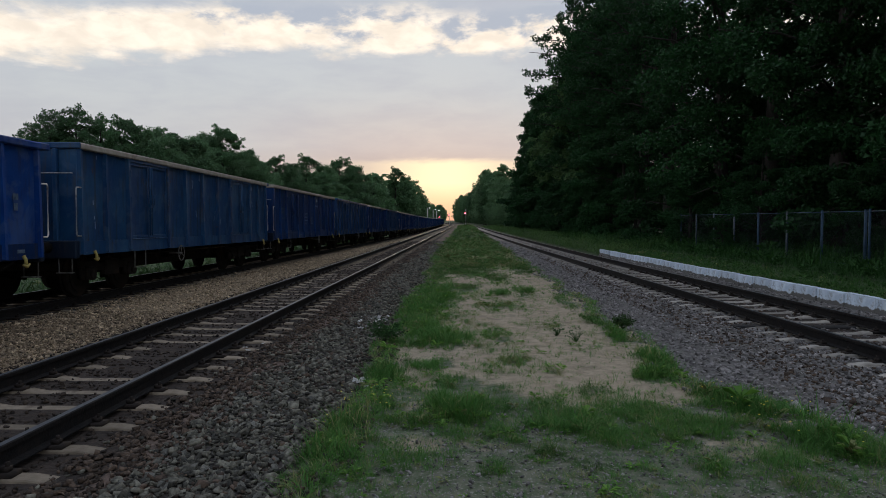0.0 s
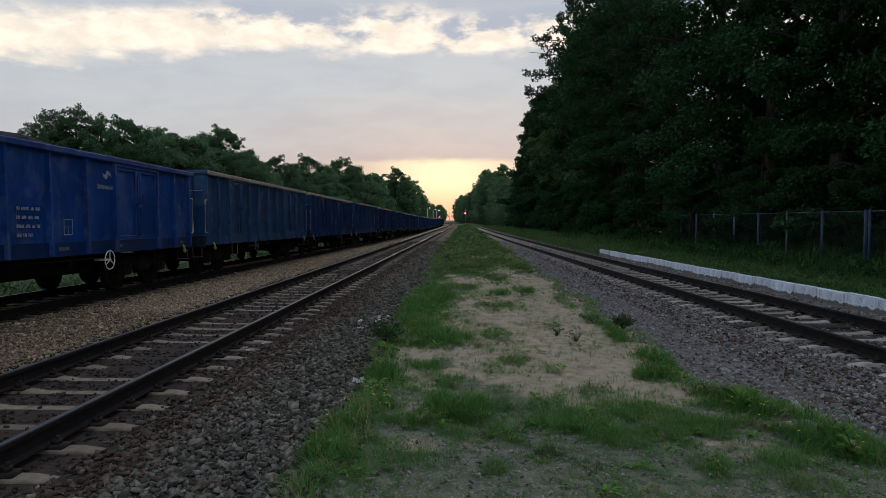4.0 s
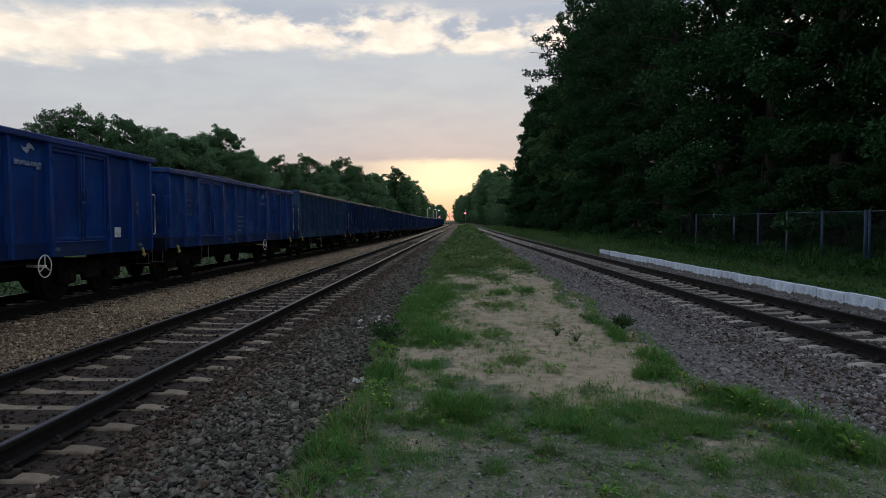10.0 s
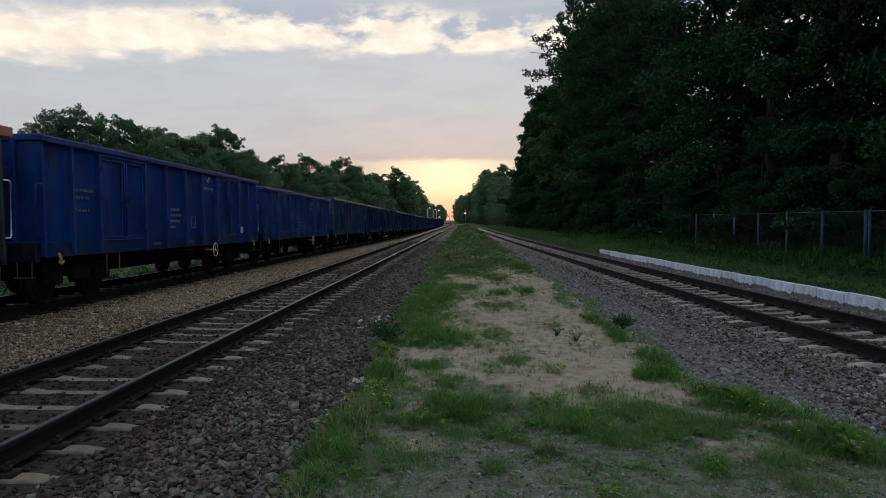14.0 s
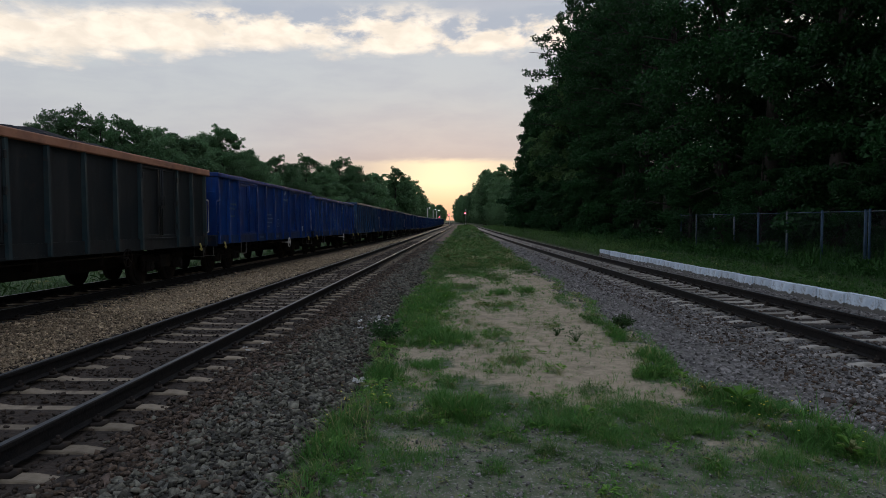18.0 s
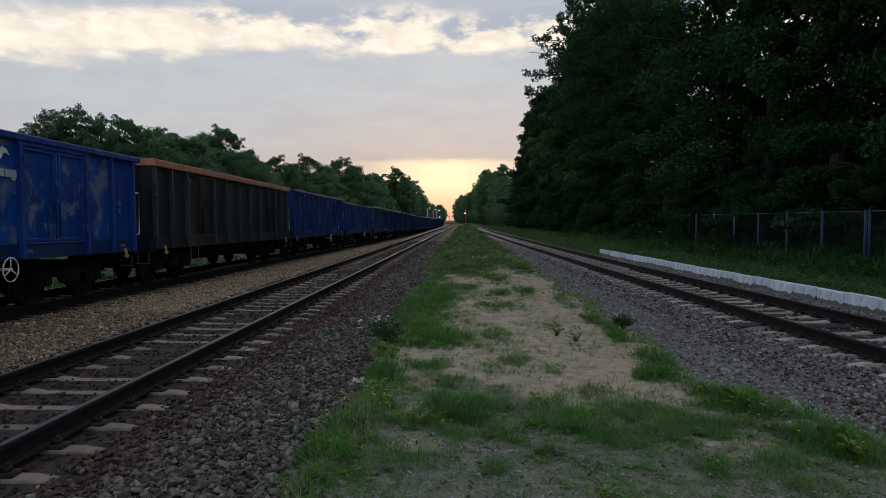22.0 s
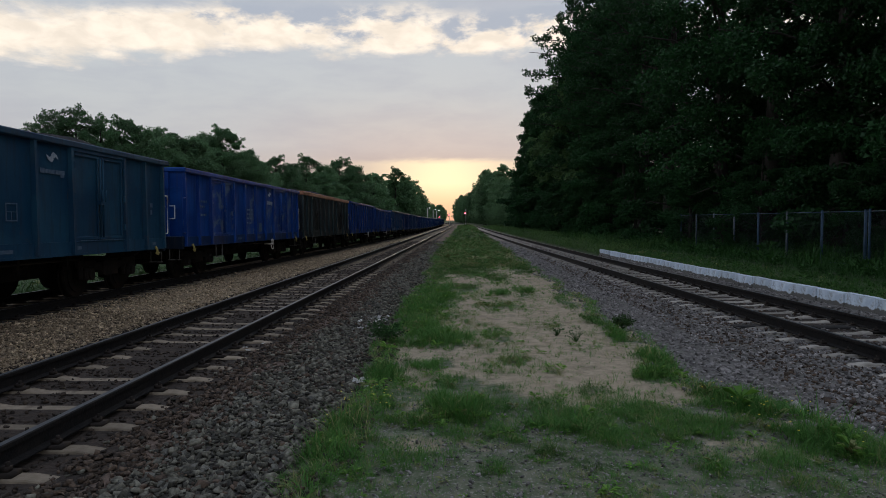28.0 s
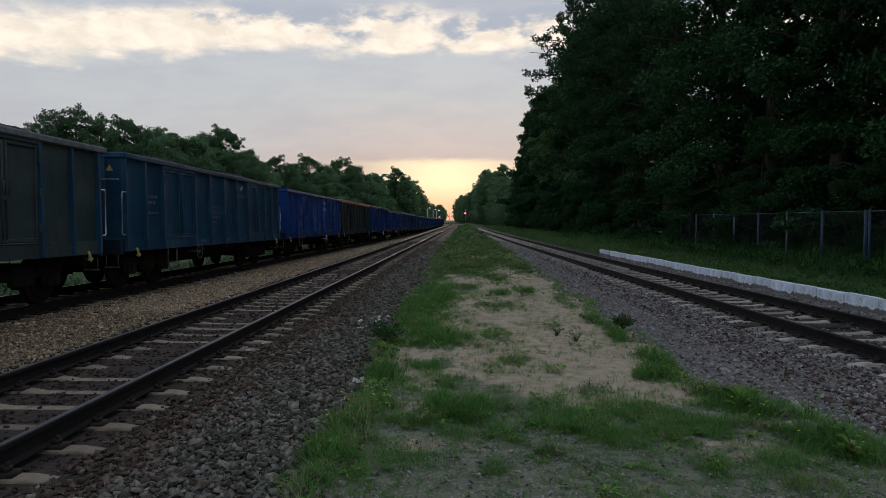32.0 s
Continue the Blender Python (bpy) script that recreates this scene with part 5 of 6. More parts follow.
def plant_right():
    rng = random.Random(31)
    # the edge of the wood nearby: x, y, kind, size
    near = [(15.0, 15.5, 0, 1.0), (15.2, 20.0, 1, 1.0), (14.4, 24.3, 2, 0.95), (14.9, 28.6, 3, 1.0), (14.2, 33.0, 1, 0.98), (13.6, 37.8, 3, 1.05), (12.9, 42.5, 2, 0.95), (13.4, 46.5, 3, 1.04),
            (13.0, 51.5, 3, 1.04), (12.6, 56.0, 2, 1.0), (13.2, 60.0, 3, 1.06), (12.2, 29.5, 2, 0.40), (12.6, 21.0, 2, 0.36), (11.9, 37.5, 2, 0.45), (17.2, 31.0, 2, 0.55), (16.6, 36.0, 2, 0.86), (16.2, 41.5, 2, 0.80), (21.5, 19, 1, 1.0), (20.0, 13.5, 0, 1.0), (20.5, 24.0, 1, 1.0), (20.0, 29.5, 0, 1.05), (21.0, 35.0, 1, 0.95), (25.5, 21.5, 0, 1.1), (25.0, 28.0, 1, 1.1), (19.6, 42.5, 3, 1.0)]
    far, away = [], []
    y = 64.0
    while y < 122:
        tall = 1.15 if y < 92 else 1.0
        far.append((14.6 + 1.5 * (tall - 1) + rng.uniform(-0.4, 0.6), y, (rng.choice((5, 5, 5, 1)) if y < 84 else rng.choice((0, 1))) if tall > 1 else rng.choice((1, 1, 2, 2)), tall * rng.uniform(0.98, 1.1)))
        far.append((11.2 + rng.uniform(-0.4, 0.4), y + 2.2, 3, rng.uniform(0.5, 0.75)))
        y += rng.uniform(4.2, 5.6)
    for y in range(84, 125, 9):
        far.append((20.5 + rng.uniform(-1.5, 1.5), y + rng.uniform(-2, 2), rng.choice((0, 1)), 1.1))
    # lower growth inside the wood
    for y in range(14, 84, 6):
        away.append((21.5 + rng.uniform(-1.5, 1.5), y + rng.uniform(-1.5, 1.5), 2, rng.uniform(0.55, 0.72)))
    y = 124
    while y < 580:
        edge = 11.5 - 3.0 * min((y - 120) / 130, 1) + bend(min(y, 400)) - 0.03 * max(y - 400, 0)
        away.append((edge + rng.uniform(-0.6, 1.2), y, rng.choice((0, 1)), rng.uniform(0.9, 1.05) if y > 200 else rng.uniform(0.58, 0.70)))
        away.append((edge - 1.6 + rng.uniform(-0.6, 0.6), y + 3, 2, rng.uniform(0.45, 0.7)))
        y += rng.uniform(7, 11) if y < 300 else rng.uniform(14, 20)
    far += [(11.1, 100, 4, 1.14), (10.4, 108.5, 4, 1.06), (10.1, 117, 4, 0.92)]
    near += [(12.1, 50.2, 2, 0.5), (12.0, 58.2, 2, 0.55), (11.4, 65.5, 2, 0.5), (13.4, 60.5, 3, 1.15), (14.0, 68.5, 3, 1.2), (12.1, 75.0, 3, 1.3), (10.5, 28.9, 2, 0.13), (10.4, 34.6, 2, 0.10)]
    plant(NEAR_TREES, near, 5)
    plant(RIGHT_TREES, far, 7)
    away += [(7.2, 236, 0, 1.0), (7.6, 214, 1, 0.95)]
    plant(DISTANT_TREES, away, 8)


def plant_left():
    rng = random.Random(41)
    # the wood's front row: x, y, height, kind
    front = [(-45.2, 75, 13.0, 1), (-42.6, 76, 13.7, 1), (-40.6, 77, 12.9, 1), (-40.0, 81, 13.5, 3), (-39.5, 88, 13.7, 0), (-38.5, 91, 13.2, 3), (-37.8, 95, 13.5, 2),
             (-40.6, 107, 13.4, 3), (-36.7, 105, 15.5, 3), (-38.5, 104, 14.8, 0), (-35.6, 112, 13.1, 0), (-35.0, 118, 12.0, 2), (-34.6, 128, 13.2, 3), (-34.6, 138, 12.7, 0), (-34.2, 150, 15.4, 3), (-33.0, 165, 14.9, 0),
             (-32.0, 178, 17.1, 3), (-30.6, 194, 16.9, 0), (-28.6, 216, 16.4, 2), (-24.4, 246, 19.8, 3), (-22.6, 272, 18.7, 0), (-22.5, 315, 17.3, 3), (-24.0, 370, 16.0, 0), (-25.5, 440, 14.8, 2)]
    spots, nearer = [(-27.0, 455, 1, 1.05)], []
    for x, y, h, k in front:
        (nearer if y < 200 else spots).append((x, y, k, h / LEFT_HEIGHT[k]))
    for (x0, y0, h0, _), (x1, y1, h1, _) in zip(front, front[1:]):
        for q in (0.25,):
            k = rng.choice((0, 2))
            spots.append((x0 + (x1 - x0) * q - rng.uniform(2, 5), y0 + (y1 - y0) * q + rng.uniform(1, 4), k, (h0 + (h1 - h0) * q) * rng.uniform(0.78, 0.92) / LEFT_HEIGHT[k]))
        spots.append(((x0 + x1) / 2 + rng.uniform(2, 3.5), (y0 + y1) / 2 - 2, 2, rng.uniform(0.42, 0.62)))
    for i in range(12):
        spots.append((-23 + rng.uniform(-2, 1.5), 470 + i * 26, rng.choice((0, 2, 3)), rng.uniform(0.95, 1.15)))
    for i in range(9):
        spots.append((-52 - 6 * i, 72 - 2 * i + rng.uniform(-3, 3), rng.choice((0, 2, 3)), rng.uniform(0.8, 1.0)))
    plant(NEARER_LEFT, nearer, 9)
    plant(LEFT_TREES, spots, 6)


plant_right()
plant_left()


# ---- fence behind the platform ----
M_POST = surface("bleached_post_paint", [(0.07, 0.085, 0.095), (0.13, 0.145, 0.15)], 0.75, 9, bump=0.2, stain=(0.05, 0.06, 0.07), stain_scale=5)
M_WIRE = surface("dull_wire", [(0.010, 0.016, 0.020), (0.020, 0.028, 0.033)], 0.7, 9, bump=0)


def make_fence():
    f = tagged(empty("wire_mesh_fence"), "pale blue wire mesh fence on steel posts in tall grass", "fence")
    X = 11.0
    ys = [19.62 + 2.35 * i for i in range(-5, 8)]
    bm = bmesh.new()
    tube(bm, [(X, 19.42, gz(X, 19.42) - 0.2), (X, 19.42, 1.93)], 0.035, 8)
    part("post", bm, M_FENCE, f)
    for i, y in enumerate(ys):
        z = gz(X, y)
        bm = bmesh.new()
        tube(bm, [(X, y, z - 0.2), (X, y, 1.90)], 0.035, 8)
        tube(bm, [(X, y, 1.90), (X, y, 1.92)], 0.042, 8)
        bare = i in (7, 9, 10, 11)
        part("post", bm, M_POST if bare else M_FENCE, f, "post bleached to pale grey" if bare else "")
        if i == len(ys) - 1:
            break
        bm = bmesh.new()
        z1 = 1.86
        y1 = ys[i + 1]
        for a, b in (((X, y + 0.06, z1), (X, y1 - 0.06, z1)), ((X, y + 0.06, 0.35), (X, y1 - 0.06, 0.35)), ((X, y + 0.06, 0.35), (X, y + 0.06, z1)), ((X, y1 - 0.06, 0.35), (X, y1 - 0.06, z1))):
            tube(bm, [a, b], 0.015, 6)
        pn = part("frame", bm, M_FENCE, f)
        bm = bmesh.new()
        n = 18
        for k in range(-12, n):
            for sg in (1, -1):
                p = []
                for q in (0.0, 1.51):
                    yy = y + 0.06 + k * 0.132 + q
                    p.append((yy if sg > 0 else y + y1 - yy, 0.35 + q))
                (ya, za), (yb, zb) = p
                lo, hi = y + 0.06, y1 - 0.06
                # cut the wire at the frame
                d = (zb - za) / (yb - ya)
                def cut(yy, zz):
                    c = min(max(yy, lo), hi)
                    return c, zz + d * (c - yy)
                (ya, za), (yb, zb) = cut(ya, za), cut(yb, zb)
                if abs(yb - ya) > 0.02:
                    tube(bm, [(X, ya, za), (X, yb, zb)], 0.0022, 3)
        part("wire_mesh", bm, M_WIRE, pn)


make_fence()


# ---- signals, lamps and what lies at the end of the line ----
M_POLE = surface("pale_concrete_pole", [(0.52, 0.52, 0.50), (0.64, 0.63, 0.61)], 0.85, 5, bump=0.2, stain=(0.3, 0.29, 0.27))
M_BLACK = surface("black_signal_housing", [(0.02, 0.02, 0.02), (0.035, 0.035, 0.035)], 0.6, 8, bump=0.1)
M_RED = glow("red_signal_light", (1.0, 0.10, 0.13), 9.0)
M_LAMPGLOW = glow("white_lamp_light", (1.0, 0.93, 0.86), 4.0)


def make_signal(x, y, top, red_z, label):
    s = tagged(empty("railway_signal", pose(x, y, gz(x, y))), label, "signal", "signals by the line")
    bm = bmesh.new()
    tube(bm, [(0, 0, -0.2), (0, 0, top)], [0.085, 0.07], 10)
    part("mast", bm, M_POLE, s)
    bm = boxes((-0.42, -0.08, -0.30, -0.10, red_z - 0.75, red_z + 0.45), bevel=0.05)
    part("signal_head", bm, M_BLACK, s)
    bm = bmesh.new()
    tube(bm, [(-0.25, -0.305, red_z), (-0.25, -0.34, red_z)], 0.22, 14)
    part("red_light", bm, M_RED, s, "lit red signal light")
    bm = bmesh.new()
    tube(bm, [(-0.25, -0.30, red_z - 0.42), (-0.25, -0.33, red_z - 0.42)], 0.12, 14)
    part("dark_lens", bm, M_BLACK, s)
    bm = bmesh.new()
    tube(bm, [(-0.40, -0.31, red_z + 0.02), (-0.36, -0.5, red_z + 0.15), (-0.14, -0.5, red_z + 0.15), (-0.10, -0.31, red_z + 0.02)], 0.02, 6)
    part("hood", bm, M_BLACK, s)
    bm = boxes((-0.03, 0.03, 0.1, 0.14, 0.4, top - 0.3), bevel=0.004)
    part("ladder", bm, M_POLE, s)
    return s


make_signal(0.25, 212, 5.0, 3.85, "pale signal mast with a red light beside the line")
make_signal(-9.6 + bend(300), 304, 5.2, 4.2, "signal with a glowing red light beyond the train")
make_signal(-5.6 + bend(290), 290, 5.0, 4.0, "far signal with a red light over the track")


def make_lamp(x, y, h, side):
    s = tagged(empty("street_lamp", pose(x, y, gz(x, y))), "tall pale lamp post with a lit lamp head", "street lamp", "lamps of the station")
    bm = bmesh.new()
    tube(bm, [(0, 0, -0.2), (0, 0, h)], [0.17, 0.12], 10)
    part("post", bm, M_POLE, s)
    bm = bmesh.new()
    tube(bm, [(0, 0, h - 0.05), (side * 0.5, 0, h + 0.25), (side * 1.0, 0, h + 0.3)], 0.05, 8)
    part("arm", bm, M_POLE, s)
    part("lamp_head", boxes((side * 0.6, side * 1.5, -0.18, 0.18, h + 0.24, h + 0.42), bevel=0.05), M_POLE, s)
    part("lamp_glass", boxes((side * 0.65, side * 1.45, -0.15, 0.15, h + 0.14, h + 0.235), bevel=0.02), M_LAMPGLOW, s, "lit lamp glass")


for px, py, hh, sd in ((-16.6, 310, 7.9, 1), (-14.2, 312, 7.3, 1), (-13.4, 330, 7.2, 1)):
    make_lamp(px, py, hh, sd)


# ---- ballast stones, gravel, grass ----
def stone_templates():
    """Angular broken lumps: hulls of a jittered block with knocked-off corners."""
    out = []
    for k in range(9):
        rng = np.random.default_rng(100 + k)
        bm = bmesh.new()
        keep = rng.permutation(8)[:7]
        for c in keep:
            p = np.array([(c & 1) * 2 - 1, (c >> 1 & 1) * 2 - 1, (c >> 2 & 1) * 2 - 1]) * np.array([0.85, 0.70, 0.55])
            bm.verts.new(p * rng.uniform(0.6, 1.15, 3))
        bmesh.ops.convex_hull(bm, input=bm.verts)
        bmesh.ops.delete(bm, geom=[v for v in bm.verts if not v.link_faces], context="VERTS")
        bmesh.ops.triangulate(bm, faces=bm.faces)
        bm.verts.index_update()
        out.append((np.array([x.co for x in bm.verts]), np.array([[q.index for q in p.verts] for p in bm.faces])))
        bm.free()
    return out


STONES = stone_templates()


def lay_stones(name, n, x0, x1, y0, y1, size, mat, label, keep=None, power=1.6, lift=0.35):
    x = RNG.uniform(x0, x1, n)
    y = y0 + (y1 - y0) * RNG.uniform(0, 1, n) ** power
    if keep is not None:
        ok = keep(x, y)
        x, y = x[ok], y[ok]
    n = len(x)
    s = size * np.exp(RNG.normal(0, 0.32, n)) * (1 + 0.02 * np.maximum(y - 10, 0))
    z = ground_z(x, y) + s * lift + RNG.uniform(-0.012, 0.024, n)
    m = poses(np.stack([x, y, z], 1), np.stack([s, s * RNG.uniform(0.7, 1.2, n), s * RNG.uniform(0.45, 0.85, n)], 1), RNG.uniform(0, 6.28, n), RNG.normal(0, 0.7, n), RNG.uniform(0, 6.28, n))
    return tagged(scatter(name, STONES, RNG.integers(0, len(STONES), n), m, [mat]), label, "gravel", kind="stuff")


def off_sleepers(x, y):
    """Leave the sleepers' and rails' tops clear."""
    i = (y - 2.95) / 0.618
    on = (np.abs(i - np.round(i)) * 0.618 < 0.105) & (np.abs(x - MID_X) < 1.33)
    rail = np.abs(np.abs(x - MID_X) - GAUGE) < 0.11
    return ~(on & (RNG.uniform(0, 1, len(x)) > 0.12)) & ~rail


def off_sleepers_right(x, y):
    c = siding(y)
    i = (y - 3.4) / 0.618
    on = (np.abs(i - np.round(i)) * 0.618 < 0.125) & (np.abs(x - c) < 1.22)
    rail = np.abs(np.abs(x - c) - GAUGE) < 0.11
    inner = (np.abs(x - c) < GAUGE) & (RNG.uniform(0, 1, len(x)) < 0.75)
    return ~(on & (RNG.uniform(0, 1, len(x)) > 0.05)) & ~rail & ~inner & (x < c + 1.55) & (x > island_edges(y)[1] - 0.2 + RNG.normal(0, 0.12, len(x)))


def left_shoulder(x, y):
    return off_sleepers(x, y) & (x < island_edges(y)[0] + 0.15 + RNG.normal(0, 0.12, len(x)))


def grey_share(x, y):
    """Clean grey stones on the shoulder; next to the sleepers all is stained by rust."""
    return ramp_between(x + 0.12 * lumps(x, y * 0.7) + 0.18 * patches(x * 0.6, y * 0.8), -2.62, -2.05)


def grey_part(x, y):
    return left_shoulder(x, y) & (RNG.uniform(0, 1, len(x)) < 0.05 + 0.80 * grey_share(x, y))


def brown_part(x, y):
    return left_shoulder(x, y) & (RNG.uniform(0, 1, len(x)) < 0.97 - 0.70 * grey_share(x, y))


lay_stones("ballast", 42000, -2.95, -0.8, 2.6, 60, 0.027, M_STONE, "angular grey ballast stones beside the track", grey_part, 1.9, 0.1)
lay_stones("ballast", 34000, -2.95, -0.8, 2.6, 60, 0.025, M_STONE_RED, "rust-stained ballast stones beside the track", brown_part, 1.9, 0.0)
lay_stones("ballast", 30000, -5.75, -2.6, 2.6, 60, 0.021, M_STONE_BROWN, "rust-brown ballast between the sleepers", off_sleepers, 1.9, -0.35)
lay_stones("ballast", 50000, 2.2, 7.4, 5.0, 62, 0.0225, M_STONE_PALE, "grey-brown ballast stones by the platform track", off_sleepers_right, 1.5, 0.0)
lay_stones("ballast", 11000, 3.6, 6.6, 6.0, 50, 0.022, M_STONE_RED, "rust-stained stones along the platform track", off_sleepers_right, 1.5, 0.0)
lay_stones("ballast", 7000, -5.75, -0.8, -6, 2.6, 0.030, M_STONE_BROWN, "brown ballast stones of the middle track", left_shoulder, 1.0, 0.1)
lay_stones("ballast", 9000, -2.95, -0.8, -4, 2.6, 0.029, M_STONE, "grey ballast stones of the middle track", grey_part, 1.0, 0.1)
lay_stones("ballast", 6000, 2.2, 7.6, -6, 5.0, 0.030, M_STONE_PALE, "grey ballast stones of the platform track", off_sleepers_right, 1.0, 0.1)
lay_stones("gravel", 2500, -7.8, -5.6, -6, 7.5, 0.026, M_STONE_TAN, "tan gravel strip between the tracks", None, 1.0, 0.0)
lay_stones("gravel", 24000, -7.9, -5.6, 7.5, 70, 0.0165, M_STONE_TAN, "tan gravel strip beside the loaded train", None, 1.7, 0.0)
lay_stones("gravel", 1100, -7.8, -5.6, 6.0, 60, 0.030, M_STONE_TAN, "larger pale stones strewn over the tan gravel", None, 1.5, 0.2)
lay_stones("gravel", 9000, -7.9, -5.6, 6.5, 13.5, 0.0165, M_STONE_DUN, "darker tan gravel mixed into the near part of the strip", None, 1.0, 0.0)
lay_stones("ballast", 70, -1.95, -1.4, 11.5, 13.2, 0.030, M_STONE_CHALK, "small spill of chalky pale stones on the ballast", None, 1.0, 0.25)
lay_stones("gravel", 9000, -1.2, 3.4, 2.7, 6.7, 0.009, M_STONE_PALE, "small stones strewn over the trodden soil", None, 1.2)


def blade_tuft(seed, blades, width, lean):
    rng = np.random.default_rng(seed)
    v, f = [], []
    for _ in range(blades):
        a, d = rng.uniform(0, 6.28), rng.uniform(0, 6.28)
        base = np.array([math.cos(d), math.sin(d), 0]) * rng.uniform(0, 0.28)
        out = np.array([math.cos(a), math.sin(a), 0])
        side = np.array([-math.sin(a), math.cos(a), 0]) * width * rng.uniform(0.7, 1.2)
        h, l = rng.uniform(0.5, 1.0), lean * rng.uniform(0.3, 1.3)
        p1 = base + out * l * 0.35 + np.array([0, 0, h * 0.6])
        p2 = base + out * l + np.array([0, 0, h])
        i = len(v)
        v += [base - side * 0.6, p1 - side, p1 + side, p2]
        f += [(i, i + 2, i + 1), (i + 1, i + 2, i + 3)]
    return np.array(v), np.array(f)


def herb(seed):
    """A low broad-leaved plant."""
    rng = np.random.default_rng(seed)
    v, f = [], []
    for _ in range(11):
        a = rng.uniform(0, 6.28)
        out = np.array([math.cos(a), math.sin(a), 0])
        side = np.array([-math.sin(a), math.cos(a), 0])
        h, l, w = rng.uniform(0.15, 0.9), rng.uniform(0.25, 0.6), rng.uniform(0.06, 0.12)
        b = out * 0.03 + np.array([0, 0, h * 0.5])
        i = len(v)
        v += [b, b + out * l * 0.5 + side * w + np.array([0, 0, h * 0.3]), b + out * l + np.array([0, 0, h * 0.25]), b + out * l * 0.5 - side * w + np.array([0, 0, h * 0.3])]
        f += [(i, i + 1, i + 2), (i, i + 2, i + 3)]
    return np.array(v), np.array(f)


TUFTS = [blade_tuft(k, 10, 0.014, 0.7) for k in range(4)] + [herb(k) for k in range(3)]
COARSE = [blade_tuft(k + 9, 13, 0.012, 0.7) for k in range(4)] + [herb(k + 5) for k in range(3)]


def sow(name, x, y, height, label, herbs=0.2, dry=0.2, wide=1.0, main=None):
    n = len(x)
    h = height * np.exp(RNG.normal(0, 0.3, n))
    which = np.where(RNG.uniform(0, 1, n) < herbs, RNG.integers(4, 7, n), RNG.integers(0, 4, n))
    slot = np.where(RNG.uniform(0, 1, n) < dry, 1, np.where(which > 3, 2, 0))
    w = h * wide * RNG.uniform(0.8, 1.4, n)
    m = poses(np.stack([x, y, ground_z(x, y) - 0.01], 1), np.stack([w, w, h], 1), RNG.uniform(0, 6.28, n), RNG.normal(0, 0.15, n), RNG.uniform(0, 6.28, n))
    return tagged(scatter(name, COARSE if main else TUFTS, which, m, [main or M_GRASS, M_GRASS_DRY, main or M_HERB], slot), label, "grass", kind="stuff")


def sow_in(spots, per_m2, height, label, dry, wide, main=None, herbs=0.05):
    """Tufts over the patches of one kind, thinner with distance."""
    xs, ys, hs = [], [], []
    for cx, cy, rx, ry in spots:
        n = int(per_m2 * 7.4 * rx * ry * min(1.0, 7.0 / cy))
        xs.append(cx + rx * 1.45 * RNG.uniform(-1, 1, n))
        ys.append(cy + ry * 1.45 * RNG.uniform(-1, 1, n))
        hs.append(np.full(n, height * RNG.uniform(0.8, 1.2) * (1 + 0.02 * max(cy - 8, 0))))
    x, y, h = np.concatenate(xs), np.concatenate(ys), np.concatenate(hs)
    g = growth(spots, x, y)
    tufty = 0.35 + 0.65 * ramp_between(patches(x * 4.1 + 3, y * 4.1 + 1), -0.3, 0.3)
    left, right = island_edges(y)
    ok = (RNG.uniform(0, 1, len(x)) < g * tufty) & (x > left - 0.25) & (x < right + 0.3)
    sow("grass", x[ok], y[ok], (h * (0.45 + 0.55 * g) * (0.7 + 0.3 * tufty))[ok], label, herbs, dry, wide, main)


